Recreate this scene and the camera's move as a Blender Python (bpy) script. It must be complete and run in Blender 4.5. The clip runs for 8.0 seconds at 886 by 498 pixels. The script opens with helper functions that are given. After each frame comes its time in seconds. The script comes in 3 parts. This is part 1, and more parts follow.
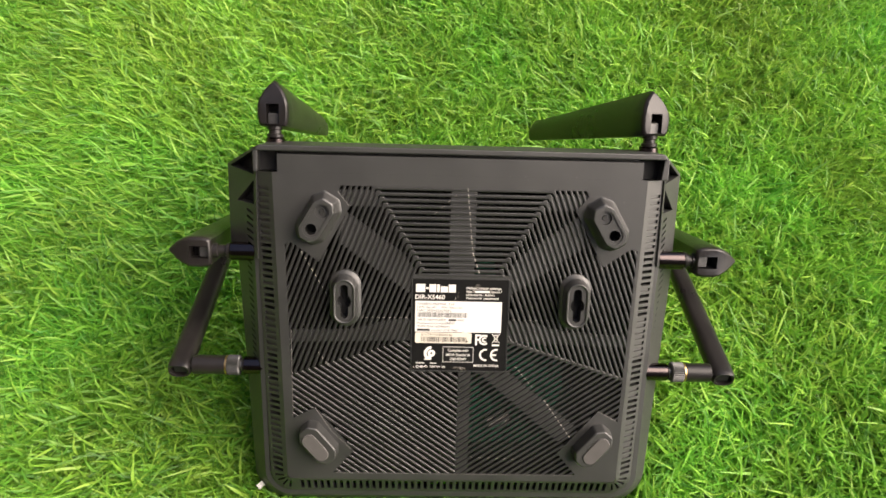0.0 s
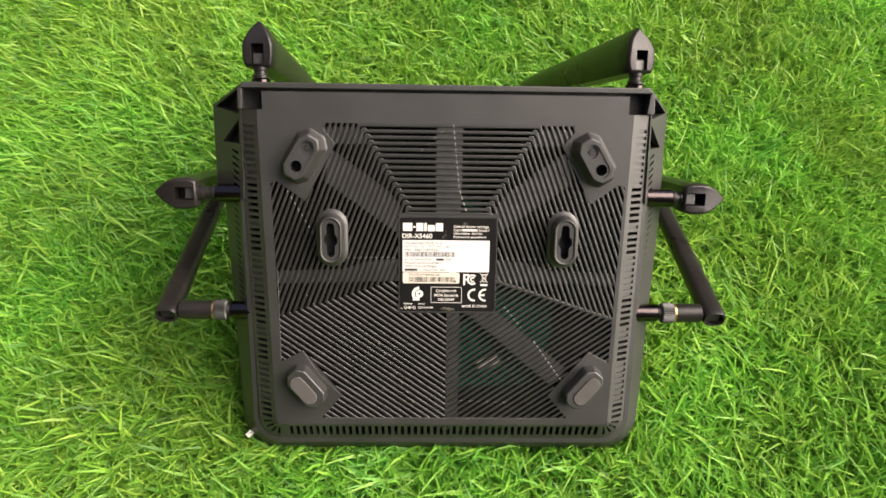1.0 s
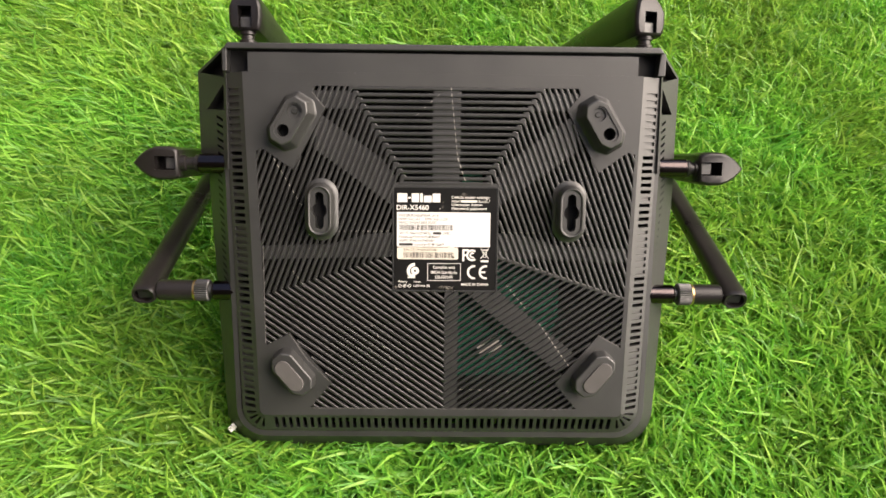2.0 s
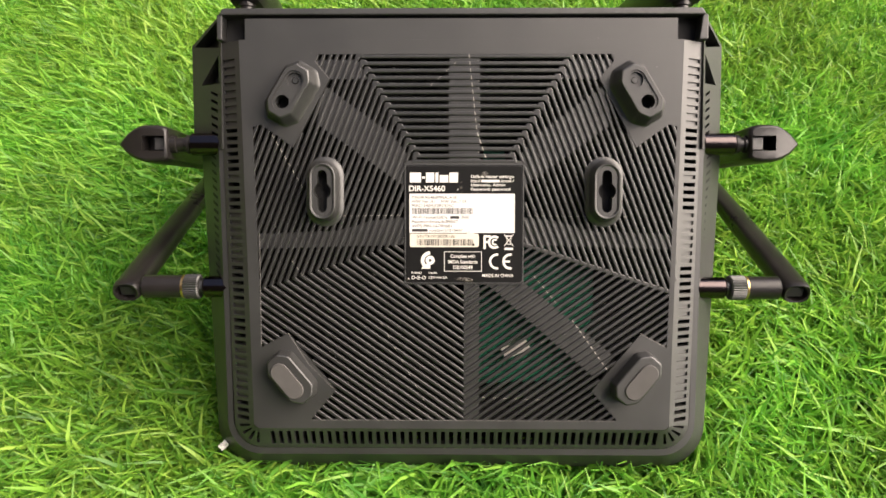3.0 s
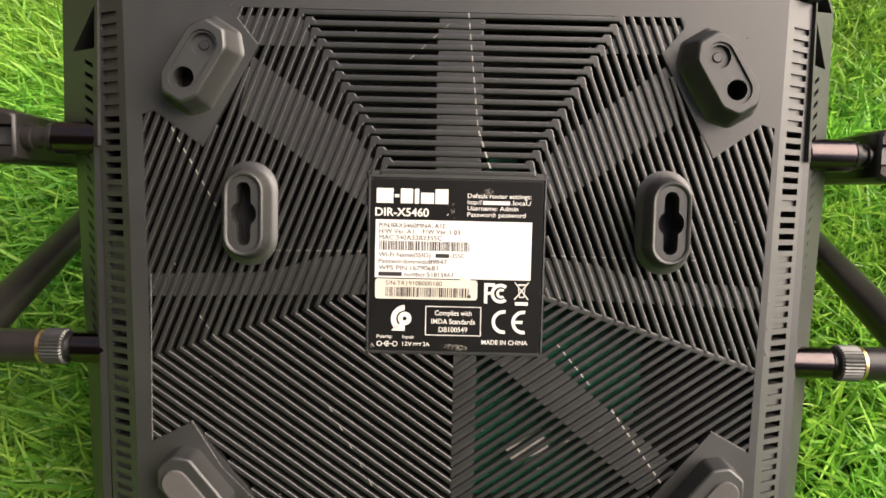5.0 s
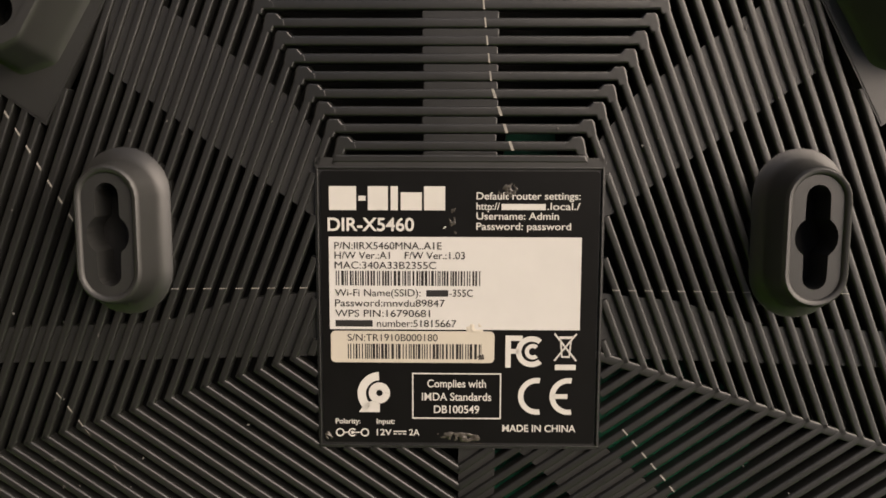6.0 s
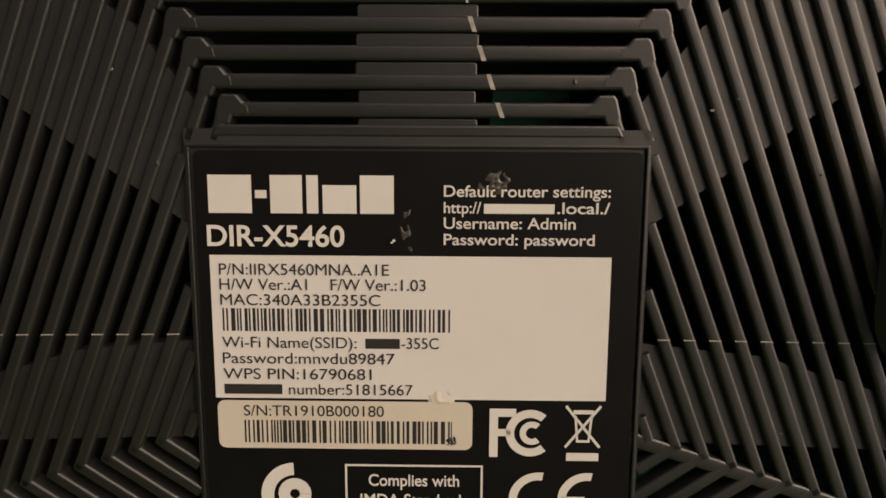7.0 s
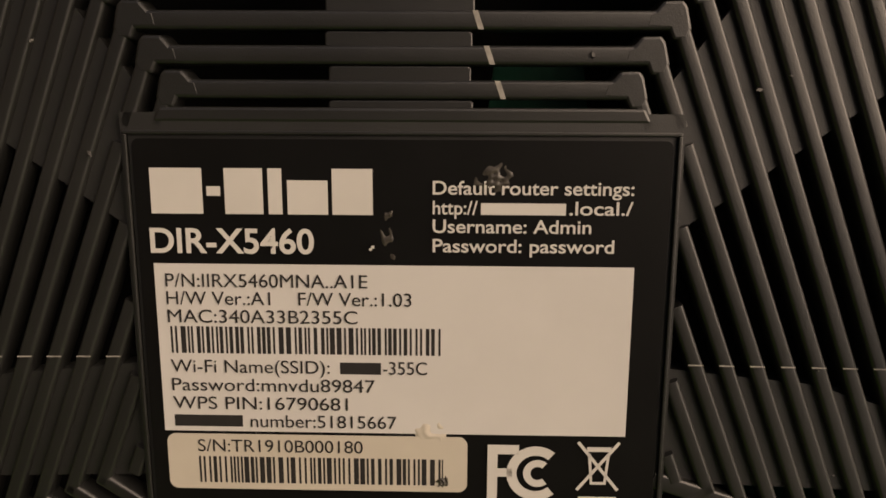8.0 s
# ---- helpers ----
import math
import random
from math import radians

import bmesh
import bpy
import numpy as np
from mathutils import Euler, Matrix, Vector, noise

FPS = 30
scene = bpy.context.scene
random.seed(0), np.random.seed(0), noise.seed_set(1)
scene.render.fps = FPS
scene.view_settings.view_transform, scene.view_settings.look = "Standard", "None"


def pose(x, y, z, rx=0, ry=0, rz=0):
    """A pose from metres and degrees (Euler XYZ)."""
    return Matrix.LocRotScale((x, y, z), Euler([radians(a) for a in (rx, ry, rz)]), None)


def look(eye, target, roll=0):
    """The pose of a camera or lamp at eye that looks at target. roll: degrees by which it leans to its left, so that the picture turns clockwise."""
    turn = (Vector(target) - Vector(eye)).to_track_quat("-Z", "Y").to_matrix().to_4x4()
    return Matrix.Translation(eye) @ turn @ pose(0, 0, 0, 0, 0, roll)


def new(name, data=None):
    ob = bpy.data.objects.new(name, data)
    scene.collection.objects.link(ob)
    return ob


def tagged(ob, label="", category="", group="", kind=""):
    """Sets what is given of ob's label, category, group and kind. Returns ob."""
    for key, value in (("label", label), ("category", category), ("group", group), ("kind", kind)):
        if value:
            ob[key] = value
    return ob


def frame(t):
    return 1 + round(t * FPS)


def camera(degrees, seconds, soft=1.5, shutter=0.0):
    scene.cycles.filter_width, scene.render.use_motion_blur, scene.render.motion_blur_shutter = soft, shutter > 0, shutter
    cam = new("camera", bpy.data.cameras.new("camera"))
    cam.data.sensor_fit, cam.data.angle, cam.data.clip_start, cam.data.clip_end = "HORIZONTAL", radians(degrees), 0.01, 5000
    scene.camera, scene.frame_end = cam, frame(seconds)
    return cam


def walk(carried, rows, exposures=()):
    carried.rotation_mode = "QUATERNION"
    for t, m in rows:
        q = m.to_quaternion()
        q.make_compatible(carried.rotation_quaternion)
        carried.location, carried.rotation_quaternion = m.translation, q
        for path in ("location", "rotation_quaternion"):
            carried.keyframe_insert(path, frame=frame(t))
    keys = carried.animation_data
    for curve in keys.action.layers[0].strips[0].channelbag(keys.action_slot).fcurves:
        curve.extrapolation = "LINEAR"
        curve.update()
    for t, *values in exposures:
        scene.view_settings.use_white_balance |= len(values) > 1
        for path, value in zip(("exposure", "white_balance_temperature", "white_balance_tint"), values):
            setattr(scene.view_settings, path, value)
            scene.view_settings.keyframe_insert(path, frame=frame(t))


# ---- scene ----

# ---------------------------------------------------------------- camera
# The router leans on its antennas: its underside is tipped by TIP degrees.
TIP, RISE = 45.9, 0.0797
RIG = pose(0, 0, RISE, TIP)
cam = camera(63.0, 8.0, soft=1.6)
ROWS = [
    (0.0, -0.0206, 0.1195, 0.3658, -12.11, -1.34, 1.53),
    (0.5, -0.0184, 0.1011, 0.3711, -11.29, -1.01, 1.23),
    (1.0, -0.0130, 0.0823, 0.3719, -11.23, -1.45, 0.86),
    (1.5, -0.0084, 0.0636, 0.3664, -10.24, -1.05, 0.91),
    (2.8, -0.0046, 0.0076, 0.3222, -3.16, 0.34, 0.04),
    (3.0, -0.0052, 0.0035, 0.3140, -2.61, 0.71, 0.07),
    (3.5, -0.0062, -0.0054, 0.2951, -0.15, 0.35, 0.76),
    (4.0, -0.0038, -0.0040, 0.2791, 0.00, 0.10, 1.08),
    (4.5, -0.0035, 0.0045, 0.2495, -1.47, -0.50, 1.40),
    (4.7, -0.0055, 0.0107, 0.2350, -2.48, -0.43, 1.56),
    (5.8, -0.0018, 0.0245, 0.1442, -5.40, 0.70, 0.05),
    (6.0, -0.0012, 0.0252, 0.1298, -6.23, 0.80, 0.15),
    (6.5, -0.0006, 0.0268, 0.0987, -7.12, 0.80, 0.42),
    (7.0, 0.0040, 0.0270, 0.0808, -9.10, 0.80, 0.28),
    (7.5, 0.0026, 0.0285, 0.0698, -10.32, 1.00, 0.25),
    (8.0, 0.0055, 0.0273, 0.0670, -10.54, 1.35, 0.27),
]
EXPOSURES = [(0.0, 0.72, 6250, 14), (4.7, 0.78, 6250, 14), (5.8, -0.15, 6450, 14), (7.0, -0.85, 7050, 16), (8.0, -1.0, 7450, 18)]
walk(cam, [(t, RIG @ pose(x, y, z, rx, ry, rz)) for t, x, y, z, rx, ry, rz in ROWS], EXPOSURES)

# ---------------------------------------------------------------- light
SUN_EL, SUN_AZ = radians(42), radians(92)  # azimuth clockwise from +y
world = bpy.data.worlds.new("sky")
scene.world = world
world.use_nodes = True
wn = world.node_tree
sky = wn.nodes.new("ShaderNodeTexSky")
sky.sky_type = "NISHITA"
sky.sun_disc = False
sky.dust_density, sky.air_density = 5.0, 0.8
sky.sun_elevation, sky.sun_rotation = SUN_EL, SUN_AZ
wn.links.new(sky.outputs["Color"], wn.nodes["Background"].inputs["Color"])
wn.nodes["Background"].inputs["Strength"].default_value = 0.13
sun = new("sun", bpy.data.lights.new("sun", "SUN"))
sun.data.energy, sun.data.angle, sun.data.color = 5.4, radians(70), (1.0, 0.84, 0.65)
sun_way = Vector((math.sin(SUN_AZ) * math.cos(SUN_EL), math.cos(SUN_AZ) * math.cos(SUN_EL), math.sin(SUN_EL)))
sun.matrix_world = look(sun_way * 3, (0, 0, 0))

# ---------------------------------------------------------------- materials


def material(name, rough=0.5, metal=0.0, spec=0.5):
    m = bpy.data.materials.new(name)
    m.use_nodes = True
    b = m.node_tree.nodes["Principled BSDF"]
    b.inputs["Roughness"].default_value = rough
    b.inputs["Metallic"].default_value = metal
    b.inputs["Specular IOR Level"].default_value = spec
    return m, m.node_tree, b


def noise_node(nt, scale, detail=3.0, rough=0.6):
    tc = nt.nodes.new("ShaderNodeTexCoord")
    n = nt.nodes.new("ShaderNodeTexNoise")
    n.inputs["Scale"].default_value, n.inputs["Detail"].default_value, n.inputs["Roughness"].default_value = scale, detail, rough
    nt.links.new(tc.outputs["Object"], n.inputs["Vector"])
    return n


def ramp(nt, fac, stops):
    r = nt.nodes.new("ShaderNodeValToRGB")
    while len(r.color_ramp.elements) < len(stops):
        r.color_ramp.elements.new(0.5)
    for e, (p, c) in zip(r.color_ramp.elements, stops):
        e.position, e.color = p, (*c, 1)
    nt.links.new(fac, r.inputs["Fac"])
    return r


def bumped(nt, b, height, strength, distance):
    bp = nt.nodes.new("ShaderNodeBump")
    bp.inputs["Strength"].default_value, bp.inputs["Distance"].default_value = strength, distance
    nt.links.new(height, bp.inputs["Height"])
    nt.links.new(bp.outputs["Normal"], b.inputs["Normal"])


def plastic(name, dark, light, rough=(0.42, 0.62), grain=7000, blotch=35, bump=0.1, spec=0.5):
    """Moulded plastic: fine spark-eroded grain, dust blotches, uneven gloss."""
    m, nt, b = material(name, spec=spec)
    big = noise_node(nt, blotch, 4)
    c = ramp(nt, big.outputs["Fac"], [(0.3, dark), (0.75, light)])
    nt.links.new(c.outputs["Color"], b.inputs["Base Color"])
    mr = nt.nodes.new("ShaderNodeMapRange")
    mr.inputs["To Min"].default_value, mr.inputs["To Max"].default_value = rough
    nt.links.new(big.outputs["Fac"], mr.inputs["Value"])
    nt.links.new(mr.outputs["Result"], b.inputs["Roughness"])
    fine = noise_node(nt, grain, 2)
    bumped(nt, b, fine.outputs["Fac"], bump, 0.0003)
    return m


def plain(name, colour, rough=0.5, metal=0.0, wear=0.12, scale=400):
    m, nt, b = material(name, rough, metal)
    n = noise_node(nt, scale, 4)
    lo = tuple(v * (1 - wear) for v in colour)
    hi = tuple(min(1, v * (1 + wear)) for v in colour)
    c = ramp(nt, n.outputs["Fac"], [(0.3, lo), (0.7, hi)])
    nt.links.new(c.outputs["Color"], b.inputs["Base Color"])
    return m


CASE = plastic("case_plastic", (0.013, 0.0135, 0.013), (0.023, 0.0235, 0.0225), (0.42, 0.56), spec=0.9)
RIB = plastic("rib_plastic", (0.0115, 0.012, 0.0115), (0.020, 0.0205, 0.0195), (0.32, 0.46), spec=0.9)
RUBBER = plastic("rubber", (0.055, 0.052, 0.050), (0.08, 0.075, 0.072), (0.7, 0.85), grain=3500, blotch=90)
ANT = plastic("antenna_plastic", (0.010, 0.009, 0.009), (0.020, 0.018, 0.017), (0.22, 0.38), spec=0.35)
# shade inside holes and hollows put into a near-black colour; hinge tongue too
SHADE_BLACK = plain("shade_black_plastic", (0.004, 0.004, 0.004), 0.7)
CHROME = plain("dark_chrome", (0.075, 0.062, 0.062), 0.18, 1.0, 0.08)
STEEL = plain("knurled_steel", (0.12, 0.12, 0.118), 0.55, 1.0, 0.15)
BRASS = plain("brass", (0.72, 0.50, 0.22), 0.3, 1.0)
BOARD = plain("board_green", (0.012, 0.14, 0.078), 0.4, 0.0, 0.25, 300)
# pale colour that paints the glints behind the grille
GLINT_PALE = plain("glint_pale", (0.55, 0.53, 0.50), 0.5)
STICKER = plain("sticker_black", (0.006, 0.006, 0.006), 0.42, 0.0, 0.2, 120)
PAPER = plain("sticker_white", (0.73, 0.715, 0.69), 0.42, 0.0, 0.03, 90)
PAPER2 = plain("sticker_cream", (0.65, 0.60, 0.51), 0.42, 0.0, 0.04, 90)
FILM = plain("crumpled_film", (0.075, 0.068, 0.058), 0.25, 0.0, 0.5, 900)
INK = plain("ink_black", (0.03, 0.028, 0.028), 0.45, 0.0, 0.1, 200)
PRINT = plain("print_white", (0.72, 0.70, 0.66), 0.42, 0.0, 0.04, 120)
SCUFF = plain("scuff_pale", (0.36, 0.34, 0.31), 0.6, 0.0, 0.3, 900)

WORN = plain("worn_plastic", (0.13, 0.125, 0.12), 0.55, 0.0, 0.5, 700)


def turf_material():
    m, nt, b = material("artificial_grass", 0.40, 0.0, 0.40)
    geo = nt.nodes.new("ShaderNodeNewGeometry")
    c = ramp(nt, geo.outputs["Random Per Island"], [(0.0, (0.085, 0.25, 0.03)), (0.3, (0.16, 0.39, 0.040)), (0.75, (0.26, 0.51, 0.055)), (1.0, (0.36, 0.57, 0.085))])
    patch = noise_node(nt, 9, 3)
    hue = nt.nodes.new("ShaderNodeHueSaturation")
    mr = nt.nodes.new("ShaderNodeMapRange")
    mr.inputs["From Min"].default_value, mr.inputs["From Max"].default_value = 0.3, 0.7
    mr.inputs["To Min"].default_value, mr.inputs["To Max"].default_value = 0.8, 1.2
    nt.links.new(patch.outputs["Fac"], mr.inputs["Value"])
    nt.links.new(mr.outputs["Result"], hue.inputs["Value"])
    wide = noise_node(nt, 4.5, 2)
    mh = nt.nodes.new("ShaderNodeMapRange")
    mh.inputs["From Min"].default_value, mh.inputs["From Max"].default_value = 0.35, 0.65
    mh.inputs["To Min"].default_value, mh.inputs["To Max"].default_value = 0.489, 0.511
    nt.links.new(wide.outputs["Fac"], mh.inputs["Value"])
    nt.links.new(mh.outputs["Result"], hue.inputs["Hue"])
    nt.links.new(c.outputs["Color"], hue.inputs["Color"])
    nt.links.new(hue.outputs["Color"], b.inputs["Base Color"])
    tr = nt.nodes.new("ShaderNodeBsdfTranslucent")
    mix = nt.nodes.new("ShaderNodeMixShader")
    mix.inputs["Fac"].default_value = 0.45
    nt.links.new(hue.outputs["Color"], tr.inputs["Color"])
    nt.links.new(b.outputs["BSDF"], mix.inputs[1])
    nt.links.new(tr.outputs["BSDF"], mix.inputs[2])
    nt.links.new(mix.outputs["Shader"], nt.nodes["Material Output"].inputs["Surface"])
    return m


STICKER.node_tree.nodes["Principled BSDF"].inputs["Specular IOR Level"].default_value = 0.25
GRASS = turf_material()
BACKING = plain("turf_backing", (0.045, 0.14, 0.014), 0.9, 0.0, 0.5, 60)
# dark surface of the added, unseen light-blocking walls
BLOCK_DARK = plain("block_dark", (0.055, 0.045, 0.038), 0.7, 0.0, 0.35, 14)

# ---------------------------------------------------------------- mesh helpers (millimetres in the router's own frame)
MM = 0.001


def part(name, bm, mat, parent, label=""):
    """Links a bmesh as one mesh object under a thing or part."""
    bmesh.ops.recalc_face_normals(bm, faces=bm.faces)
    me = bpy.data.meshes.new(name)
    bm.to_mesh(me)
    bm.free()
    me.materials.append(mat)
    ob = new(name, me)
    ob.parent = parent
    return tagged(ob, label)


def smooth(ob, angle=35):
    me = ob.data
    me.polygons.foreach_set("use_smooth", [True] * len(me.polygons))
    me.set_sharp_from_angle(angle=radians(angle))
    return ob


def bevelled(ob, width, segments=2):
    md = ob.modifiers.new("edge", "BEVEL")
    md.width, md.segments, md.limit_method, md.angle_limit = width * MM, segments, "ANGLE", radians(40)
    return ob


def flat(x, y, d):
    return (x, y, -d)


def panel(bm, outer, holes=(), place=flat, depth=1.5, floors=(), skirt=None):
    """A sheet with openings. place(x, y, d) gives the point d below the face. floors: depth of each opening's floor, or None."""
    def loop(pts):
        vs = [bm.verts.new(Vector(place(x, y, 0)) * MM) for x, y in pts]
        return vs, [bm.edges.new((vs[i], vs[(i + 1) % len(vs)])) for i in range(len(vs))]

    def walls(pts, vs, d, floor):
        low = [bm.verts.new(Vector(place(x, y, d)) * MM) for x, y in pts]
        n = len(vs)
        for i in range(n):
            bm.faces.new((vs[i], vs[(i + 1) % n], low[(i + 1) % n], low[i]))
        if floor:
            bm.faces.new(low)

    ov, edges = loop(outer)
    rims = []
    for h in holes:
        v, e = loop(h)
        rims.append(v)
        edges = edges + e
    bmesh.ops.triangle_fill(bm, use_beauty=True, use_dissolve=False, edges=edges)
    for i, (h, v) in enumerate(zip(holes, rims)):
        f = floors[i] if i < len(floors) else None
        walls(h, v, f if f else depth, bool(f))
    if skirt:
        walls(outer, ov, skirt, False)


def prism(bm, pts, w0, w1, inset=0.0, floor=False):
    """A block over the outline pts from height w0 to w1, its top drawn in by inset."""
    cx = sum(p[0] for p in pts) / len(pts)
    cy = sum(p[1] for p in pts) / len(pts)
    r = max(math.hypot(x - cx, y - cy) for x, y in pts)
    k = 1 - inset / r
    lo = [bm.verts.new(Vector((x, y, w0)) * MM) for x, y in pts]
    hi = [bm.verts.new(Vector((cx + (x - cx) * k, cy + (y - cy) * k, w1)) * MM) for x, y in pts]
    n = len(pts)
    for i in range(n):
        bm.faces.new((lo[i], lo[(i + 1) % n], hi[(i + 1) % n], hi[i]))
    bm.faces.new(hi)
    if floor:
        bm.faces.new(lo[::-1])


def lathe(bm, rings, axis, n=32, start=(0, 0, 0)):
    """Turned shape: rings of (distance along the axis, radius)."""
    a = Vector(axis).normalized()
    s = a.orthogonal().normalized()
    q = a.cross(s)
    rows = []
    for d, r in rings:
        c = Vector(start) + a * d
        rows.append([bm.verts.new((c + (s * math.cos(2 * math.pi * i / n) + q * math.sin(2 * math.pi * i / n)) * r) * MM) for i in range(n)])
    for p, o in zip(rows, rows[1:]):
        for i in range(n):
            bm.faces.new((p[i], p[(i + 1) % n], o[(i + 1) % n], o[i]))
    bm.faces.new(rows[0][::-1])
    bm.faces.new(rows[-1])


def pill(cx, cy, half, r, ang=90.0, n=12):
    """Outline of a stadium: straight half length, radius, direction of its length."""
    c, s = math.cos(radians(ang)), math.sin(radians(ang))
    out = []
    for sign, base in ((1, -90), (-1, 90)):
        for i in range(n + 1):
            a = radians(base + 180 * i / n)
            x, y = sign * half + r * math.cos(a), r * math.sin(a)
            out.append((cx + x * c - y * s, cy + x * s + y * c))
    return out


def disc(cx, cy, r, n=20):
    return [(cx + r * math.cos(2 * math.pi * i / n), cy + r * math.sin(2 * math.pi * i / n)) for i in range(n)]


def mirror(pts):
    return [(-x, y) for x, y in pts][::-1]


def turned(pts, cx, cy, ang):
    c, s = math.cos(radians(ang)), math.sin(radians(ang))
    return [(cx + x * c - y * s, cy + x * s + y * c) for x, y in pts]


def rounded(pts, r, n=4):
    """Outline with its corners rounded off."""
    out = []
    for i, p in enumerate(pts):
        p, a, b = Vector(p), Vector(pts[i - 1]), Vector(pts[(i + 1) % len(pts)])
        da, db = min(r, (a - p).length * 0.45), min(r, (b - p).length * 0.45)
        s, e = p + (a - p).normalized() * da, p + (b - p).normalized() * db
        for k in range(n + 1):
            t = k / n
            out.append(tuple(s * (1 - t) ** 2 + p * (2 * t * (1 - t)) + e * t * t))
    return out


# ---------------------------------------------------------------- ground
TURF = -0.028  # the backing below the blade tips


def build_turf():
    bm = bmesh.new()
    bmesh.ops.create_grid(bm, x_segments=2, y_segments=2, size=60)
    me = bpy.data.meshes.new("ground")
    bm.to_mesh(me)
    bm.free()
    me.materials.append(BACKING)
    g = new("ground", me)
    g.location = (0, 0, TURF)
    tagged(g, "green woven backing sheet of artificial turf", "ground", kind="structure")
    rng = np.random.default_rng(5)
    def patch(tufts, x0, x1, y0, y1, keep=None):
        tx, ty = rng.uniform(x0, x1, tufts), rng.uniform(y0, y1, tufts)
        if keep is not None:
            inside = (tx > keep[0]) & (tx < keep[1]) & (ty > keep[2]) & (ty < keep[3])
            tx, ty = tx[~inside], ty[~inside]
        return tx, ty

    near = (-0.44, 0.44, -0.24, 0.48)
    mid = (-0.64, 0.64, -0.42, 0.76)
    tx, ty = (np.concatenate(p) for p in zip(patch(39000, *near), patch(20000, *mid, near), patch(9000, -1.36, 2.6, -1.46, 2.9, mid)))
    each = 7
    n = tx.size * each
    bx = np.repeat(tx, each) + rng.normal(0, 0.0026, n)
    by = np.repeat(ty, each) + rng.normal(0, 0.0026, n)
    gust = np.array([noise.noise(Vector((x * 7, y * 7, 0.3))) for x, y in zip(tx, ty)])
    gust2 = np.array([noise.noise(Vector((x * 7, y * 7, 9.3))) for x, y in zip(tx, ty)])
    # the pile lies over to one side and stands up towards the other
    lx = -0.38 + 1.1 * np.clip(np.repeat(tx, each), -0.4, 0.4) + 0.55 * np.repeat(gust, each) + rng.normal(0, 0.34, n)
    ly = -0.32 + 0.55 * np.repeat(gust2, each) + rng.normal(0, 0.36, n)
    length = rng.uniform(0.020, 0.035, n)
    width = rng.uniform(0.00050, 0.00108, n)
    # coarser, wider blades away from the router
    off = np.maximum(np.abs(bx), np.abs(by - 0.17)) - 0.64
    width *= 1 + np.clip(off, 0, 0.6) * 12
    length *= 1 + np.clip(off, 0, 0.6) * 1.5
    turn = rng.uniform(0, 2 * np.pi, n)
    wx, wy = np.cos(turn) * width, np.sin(turn) * width
    base = np.stack([bx, by, np.full(n, TURF)], 1)
    way = np.stack([lx, ly, np.ones(n)], 1)
    way /= np.linalg.norm(way, axis=1)[:, None]
    bend = np.stack([lx, ly, np.full(n, -0.25)], 1) * rng.uniform(0.0, 0.8, n)[:, None]
    curl = np.stack([rng.normal(0, 0.36, n), rng.normal(0, 0.36, n), rng.normal(-0.1, 0.15, n)], 1)
    side = np.stack([wx, wy, rng.normal(0, 0.0003, n)], 1)
    levels = [(0.0, 0.8), (0.5, 1.0), (0.8, 0.8), (1.0, 0.12)]
    rows = []
    for s, w in levels:
        c = base + (way * s + bend * (s * s * 0.8) + curl * max(0, s - 0.4) ** 2 * 2.2) * length[:, None]
        rows += [c - side * w, c + side * w]
    # no blade stands up inside the router's case
    ct, st = math.cos(radians(TIP)), math.sin(radians(TIP))
    inside = np.zeros(n, bool)
    for k in (0, 2, 4, 6):
        p = (rows[k] + rows[k + 1]) / 2
        v, w = p[:, 1] * ct + (p[:, 2] - RISE) * st, -p[:, 1] * st + (p[:, 2] - RISE) * ct
        inside |= (np.abs(p[:, 0]) < 0.1085) & (v > -0.108 + np.clip(-0.03 - w, 0, 1) * 0.6) & (w < -0.004) & (w > -0.046)
    rows = [p[~inside] for p in rows]
    n = int((~inside).sum())
    verts = np.stack(rows, 1).reshape(-1, 3)
    i = np.arange(n)[:, None] * 8
    quads = np.concatenate([i + np.array([[2 * k, 2 * k + 1, 2 * k + 3, 2 * k + 2]]) for k in range(3)], 1).reshape(-1, 4)
    me = bpy.data.meshes.new("grass")
    me.vertices.add(len(verts))
    me.vertices.foreach_set("co", verts.ravel())
    me.loops.add(quads.size)
    me.loops.foreach_set("vertex_index", quads.ravel().astype(np.int32))
    me.polygons.add(len(quads))
    me.polygons.foreach_set("loop_start", np.arange(0, quads.size, 4, dtype=np.int32))
    me.polygons.foreach_set("loop_total", np.full(len(quads), 4, dtype=np.int32))
    me.update(calc_edges=True)
    me.polygons.foreach_set("use_smooth", [True] * len(quads))
    me.materials.append(GRASS)
    ob = new("grass", me)
    tagged(ob, "bright green artificial grass with soft curled plastic blades", "grass", kind="stuff")


build_turf()


def build_sky_blocks():
    """Added dark walls, out of view, that keep low sky light off the router."""
    for name, x0, y0, x1, y1 in (("sky_block_west", -1.55, -1.5, -1.4, 3.2), ("sky_block_south", -1.55, -1.65, 1.1, -1.5), ("sky_block_north", -1.55, 3.2, 3.2, 3.35)):
        bm = bmesh.new()
        bmesh.ops.create_cube(bm, size=1.0)
        for v in bm.verts:
            v.co = Vector((x0 + (v.co.x + 0.5) * (x1 - x0), y0 + (v.co.y + 0.5) * (y1 - y0), TURF + (v.co.z + 0.5) * 2.6))
        me = bpy.data.meshes.new(name)
        bm.to_mesh(me)
        bm.free()
        me.materials.append(BLOCK_DARK)
        tagged(new(name, me), "added unseen dark wall that blocks low sky light", "wall", kind="structure")


build_sky_blocks()

# ---------------------------------------------------------------- router
router = new("router")
router.matrix_world = RIG
